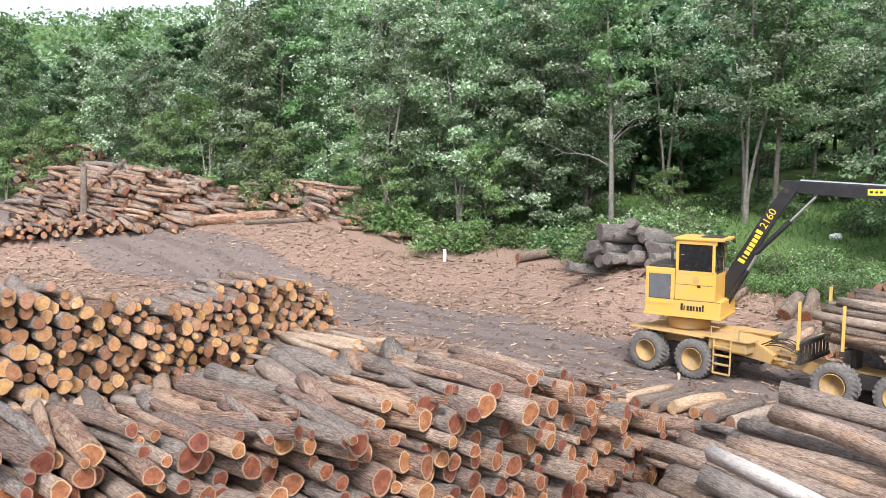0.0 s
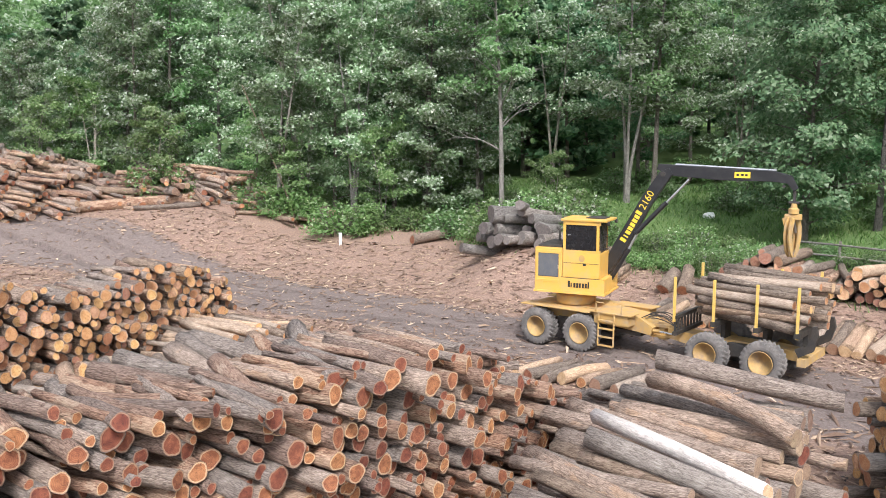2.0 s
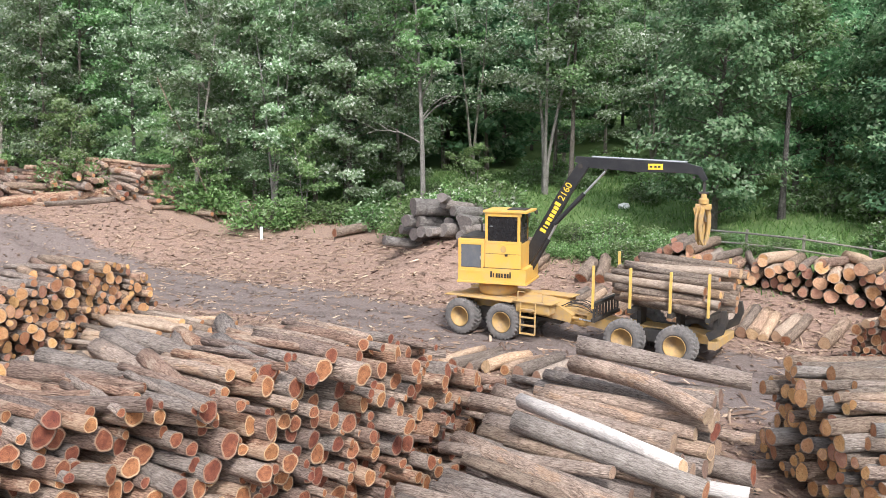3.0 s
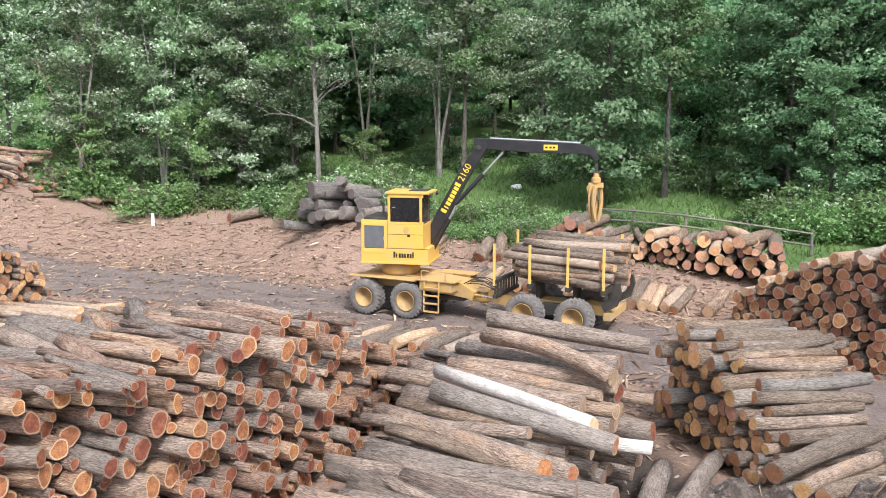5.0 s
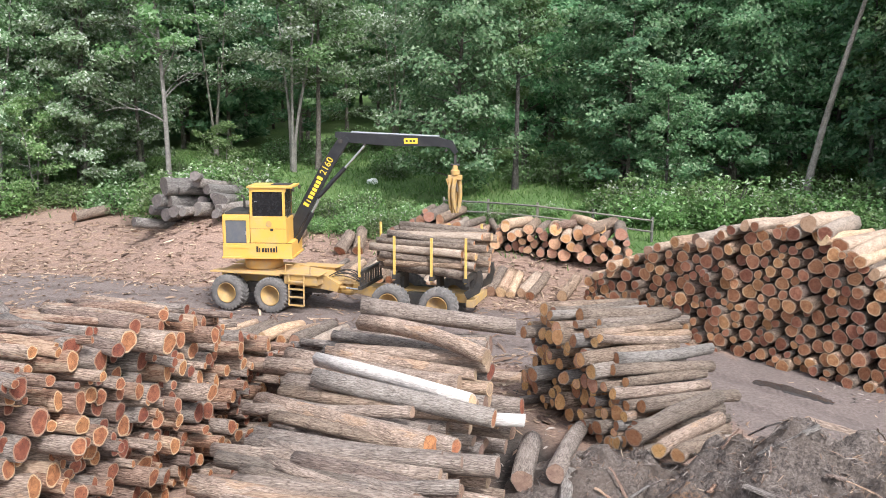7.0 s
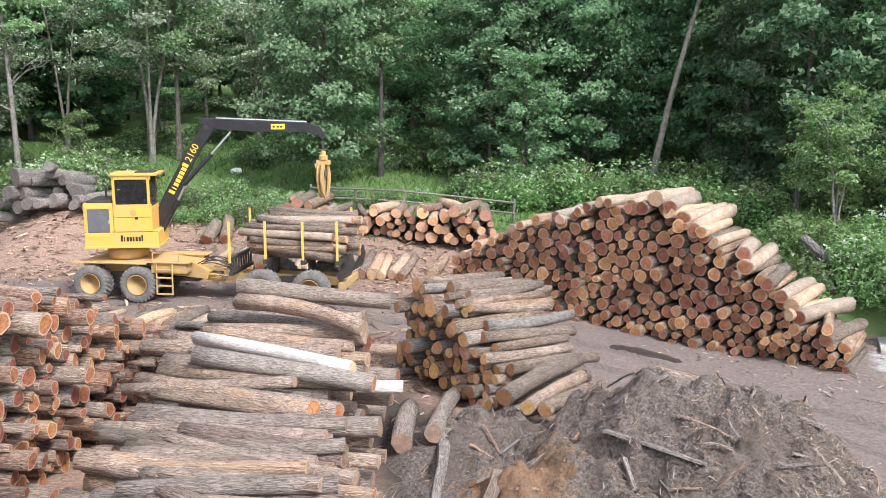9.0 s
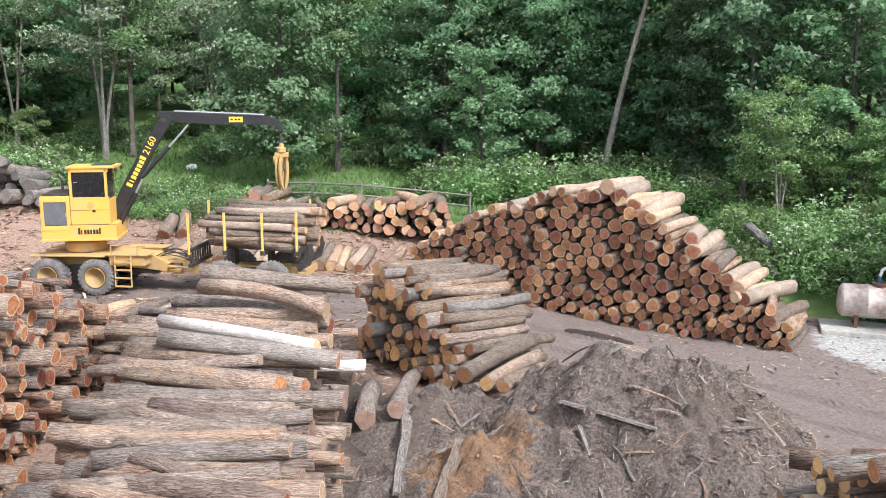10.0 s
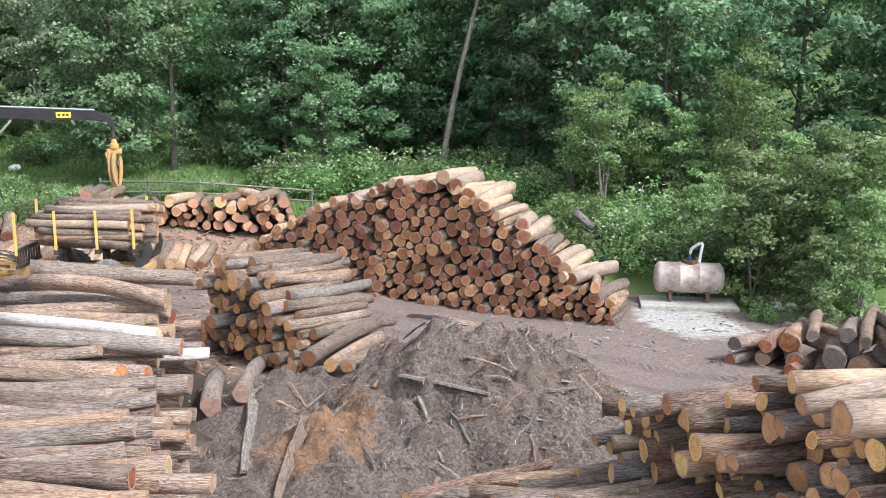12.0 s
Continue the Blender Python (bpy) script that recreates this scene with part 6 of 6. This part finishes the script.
CONCRETE = concrete()
SLAB_Z = -0.32
slab = mesh_object("concrete_slab", add_box(bmesh.new(), (-1.95, -0.95, -0.3), (1.95, 0.95, 0.0), 0.03), CONCRETE)
slab.matrix_world = pose(23.6, 21.0, SLAB_Z, 0, 0, -37)
tagged(slab, "pale weathered concrete slab under a tank", "concrete slab")
tank = new("water_tank")
tank.matrix_world = pose(23.75, 21.15, SLAB_Z, 0, 0, -37)
tagged(tank, "rusty white steel tank lying on iron cradles", "tank")
prof = [(-1.42, 0.02), (-1.41, 0.3), (-1.36, 0.5), (-1.26, 0.62), (-1.2, 0.64), (-0.42, 0.64), (-0.41, 0.655), (-0.37, 0.655), (-0.36, 0.64), (0.36, 0.64), (0.37, 0.655), (0.41, 0.655), (0.42, 0.64), (1.2, 0.64), (1.26, 0.62), (1.36, 0.5), (1.41, 0.3), (1.42, 0.02)]
part("shell", add_lathe(bmesh.new(), prof, 40, "X", (0, 0, 0.98)), RUST, tank, "white paint flaking to brown rust", smooth=True)
for x in (-0.75, 0.75):
    cradle = part("cradle", add_box(bmesh.new(), (x - 0.08, -0.45, 0.3), (x + 0.08, 0.45, 0.46), 0.015), RUST_DARK, tank, "rusty iron cradle")
    for y in (-0.4, 0.4):
        part("leg", add_box(bmesh.new(), (x - 0.06, y - 0.05, 0.0), (x + 0.06, y + 0.05, 0.42), 0.01), RUST_DARK, cradle)
    part("rung", add_tube(bmesh.new(), (x, -0.4, 0.15), (x, 0.4, 0.15), 0.03), RUST_DARK, cradle)
part("hatch", add_lathe(bmesh.new(), [(1.55, 0.27), (1.68, 0.27), (1.69, 0.31), (1.73, 0.31), (1.73, 0.22), (1.66, 0.2)], 28, "Z", (0.05, 0, 0)), RUST_DARK, tank, "open round rusty hatch")
part("valve", add_tube(bmesh.new(), (0.02, 0.12, 1.7), (0.02, 0.12, 1.98), 0.06), BLUE, tank, "blue valve")
bm = bmesh.new()
for a, c in (((0.02, 0.12, 1.95), (0.08, 0.1, 2.2)), ((0.08, 0.1, 2.2), (0.42, 0.0, 2.45)), ((0.42, 0.0, 2.45), (0.5, -0.02, 2.4)), ((0.5, -0.02, 2.4), (0.38, -0.05, 1.62))):
    add_tube(bm, a, c, 0.06, sides=12)
part("filler_pipe", bm, PVC, tank, "bent white plastic filler pipe")

# stones by the tank
STONE = concrete()
for i, (x, y, s) in enumerate(((26.0, 18.6, 0.36), (26.6, 18.3, 0.3), (26.9, 19.1, 0.4), (27.5, 18.0, 0.28))):
    bm = bmesh.new()
    bmesh.ops.create_icosphere(bm, subdivisions=3, radius=s)
    for vtx in bm.verts:
        vtx.co *= 1 + 0.28 * noise.noise(vtx.co * 1.7 / s + Vector((i * 7, 0, 0))) + 0.08 * noise.noise(vtx.co * 5 / s)
        vtx.co.z *= 0.75
    ob = mesh_object("boulder", bm, STONE, None, False)
    ob.location = (x, y, ground_z(x, y) + s * 0.4)
    tagged(ob, "pale grey boulder among shrubs", "boulder", "boulders by the tank")

# ---- fence, marker post, white stone ----
FENCE_WOOD = bark_material("fence_wood", (0.1, 0.09, 0.075), (0.22, 0.2, 0.165), (0.34, 0.31, 0.26), 0.4)
fence = new("rail_fence")
fence.location = (8.9, 46.4, ground_z(8.9, 46.4))
tagged(fence, "weathered grey timber rail fence along a meadow", "fence")
fp = [(4.1, 49.4), (6.6, 47.9), (9.2, 46.1), (11.9, 44.0), (14.5, 41.7)]
tops = []
for x, y in fp:
    z = ground_z(x, y)
    bm = add_tube(bmesh.new(), (0, 0, -0.4), (0, 0, 1.35), 0.085, 0.075, 9)
    part("post", bm, FENCE_WOOD, fence, m=Matrix.Translation(Vector((x, y, z)) - fence.location))
    tops.append(Vector((x, y, z)) - fence.location)
for a, c in zip(tops[:-1], tops[1:]):
    for h in (0.55, 1.15):
        part("rail", add_tube(bmesh.new(), a + Vector((0, -0.08, h)), c + Vector((0, -0.08, h)), 0.055, sides=8), FENCE_WOOD, fence)
WHITE = paint("white_paint", (0.8, 0.8, 0.78), (0.55, 0.5, 0.45), 0.5, dirty=0.3)
mk = mesh_object("marker_post", add_box(bmesh.new(), (-0.1, -0.05, -0.2), (0.1, 0.05, 0.85), 0.015), WHITE)
mk.location = (-24.1, 53.4, ground_z(-24.1, 53.4))
tagged(mk, "short white marker post in bark litter", "marker post")
bm = bmesh.new()
bmesh.ops.create_icosphere(bm, subdivisions=3, radius=0.42)
for vtx in bm.verts:
    vtx.co *= 1 + 0.3 * noise.noise(vtx.co * 4)
    vtx.co.z *= 0.6
ws = mesh_object("pale_stone", bm, WHITE, None, False)
ws.location = (0.0, 61.1, ground_z(0.0, 61.1) + 0.15)
tagged(ws, "pale stone lying in meadow grass", "stone")

# a leaning bare pole at the wood's edge
log_between("thin pale pole leaning out of the wood", (-29.4, 57.6, ground_z(-29.4, 57.6)), (-34.2, 58.4, ground_z(-34.2, 58.4) + 9.0), 0.05, BROWN2, 66, 0.01)

# damp dark strip on the haul road
WET, n, l, b = material("wet_mud", 0.25)
wv = coords(n, l)
l.new(ramp(n, l, noise_of(n, l, wv, 3, 4), [(0.3, (0.03, 0.026, 0.025)), (0.7, (0.07, 0.06, 0.056))]), b.inputs["Base Color"])
px_, py_ = np.meshgrid(np.linspace(-2.6, 2.6, 40), np.linspace(-0.42, 0.42, 9))
wx = 12.9 + px_ * 0.36 + py_ * 0.7
wy = 23.1 - px_ * 0.42 + py_ * 0.6
shape = 1 - (px_ / 2.6) ** 2 - (py_ / 0.42) ** 2 + 0.25 * np.sin(px_ * 3.1) * np.cos(py_ * 5)
wz = land(wx, wy) + np.where(shape > 0, 0.012, -0.06)
ids = np.arange(px_.size).reshape(px_.shape)
wf = np.stack([ids[:-1, :-1].ravel(), ids[:-1, 1:].ravel(), ids[1:, 1:].ravel(), ids[1:, :-1].ravel()], 1)
tagged(new("puddle", from_arrays("puddle", np.stack([wx.ravel(), wy.ravel(), wz.ravel()], 1), wf, [WET], smooth=True)), "dark damp strip of mud on the haul road", "puddle", kind="structure")
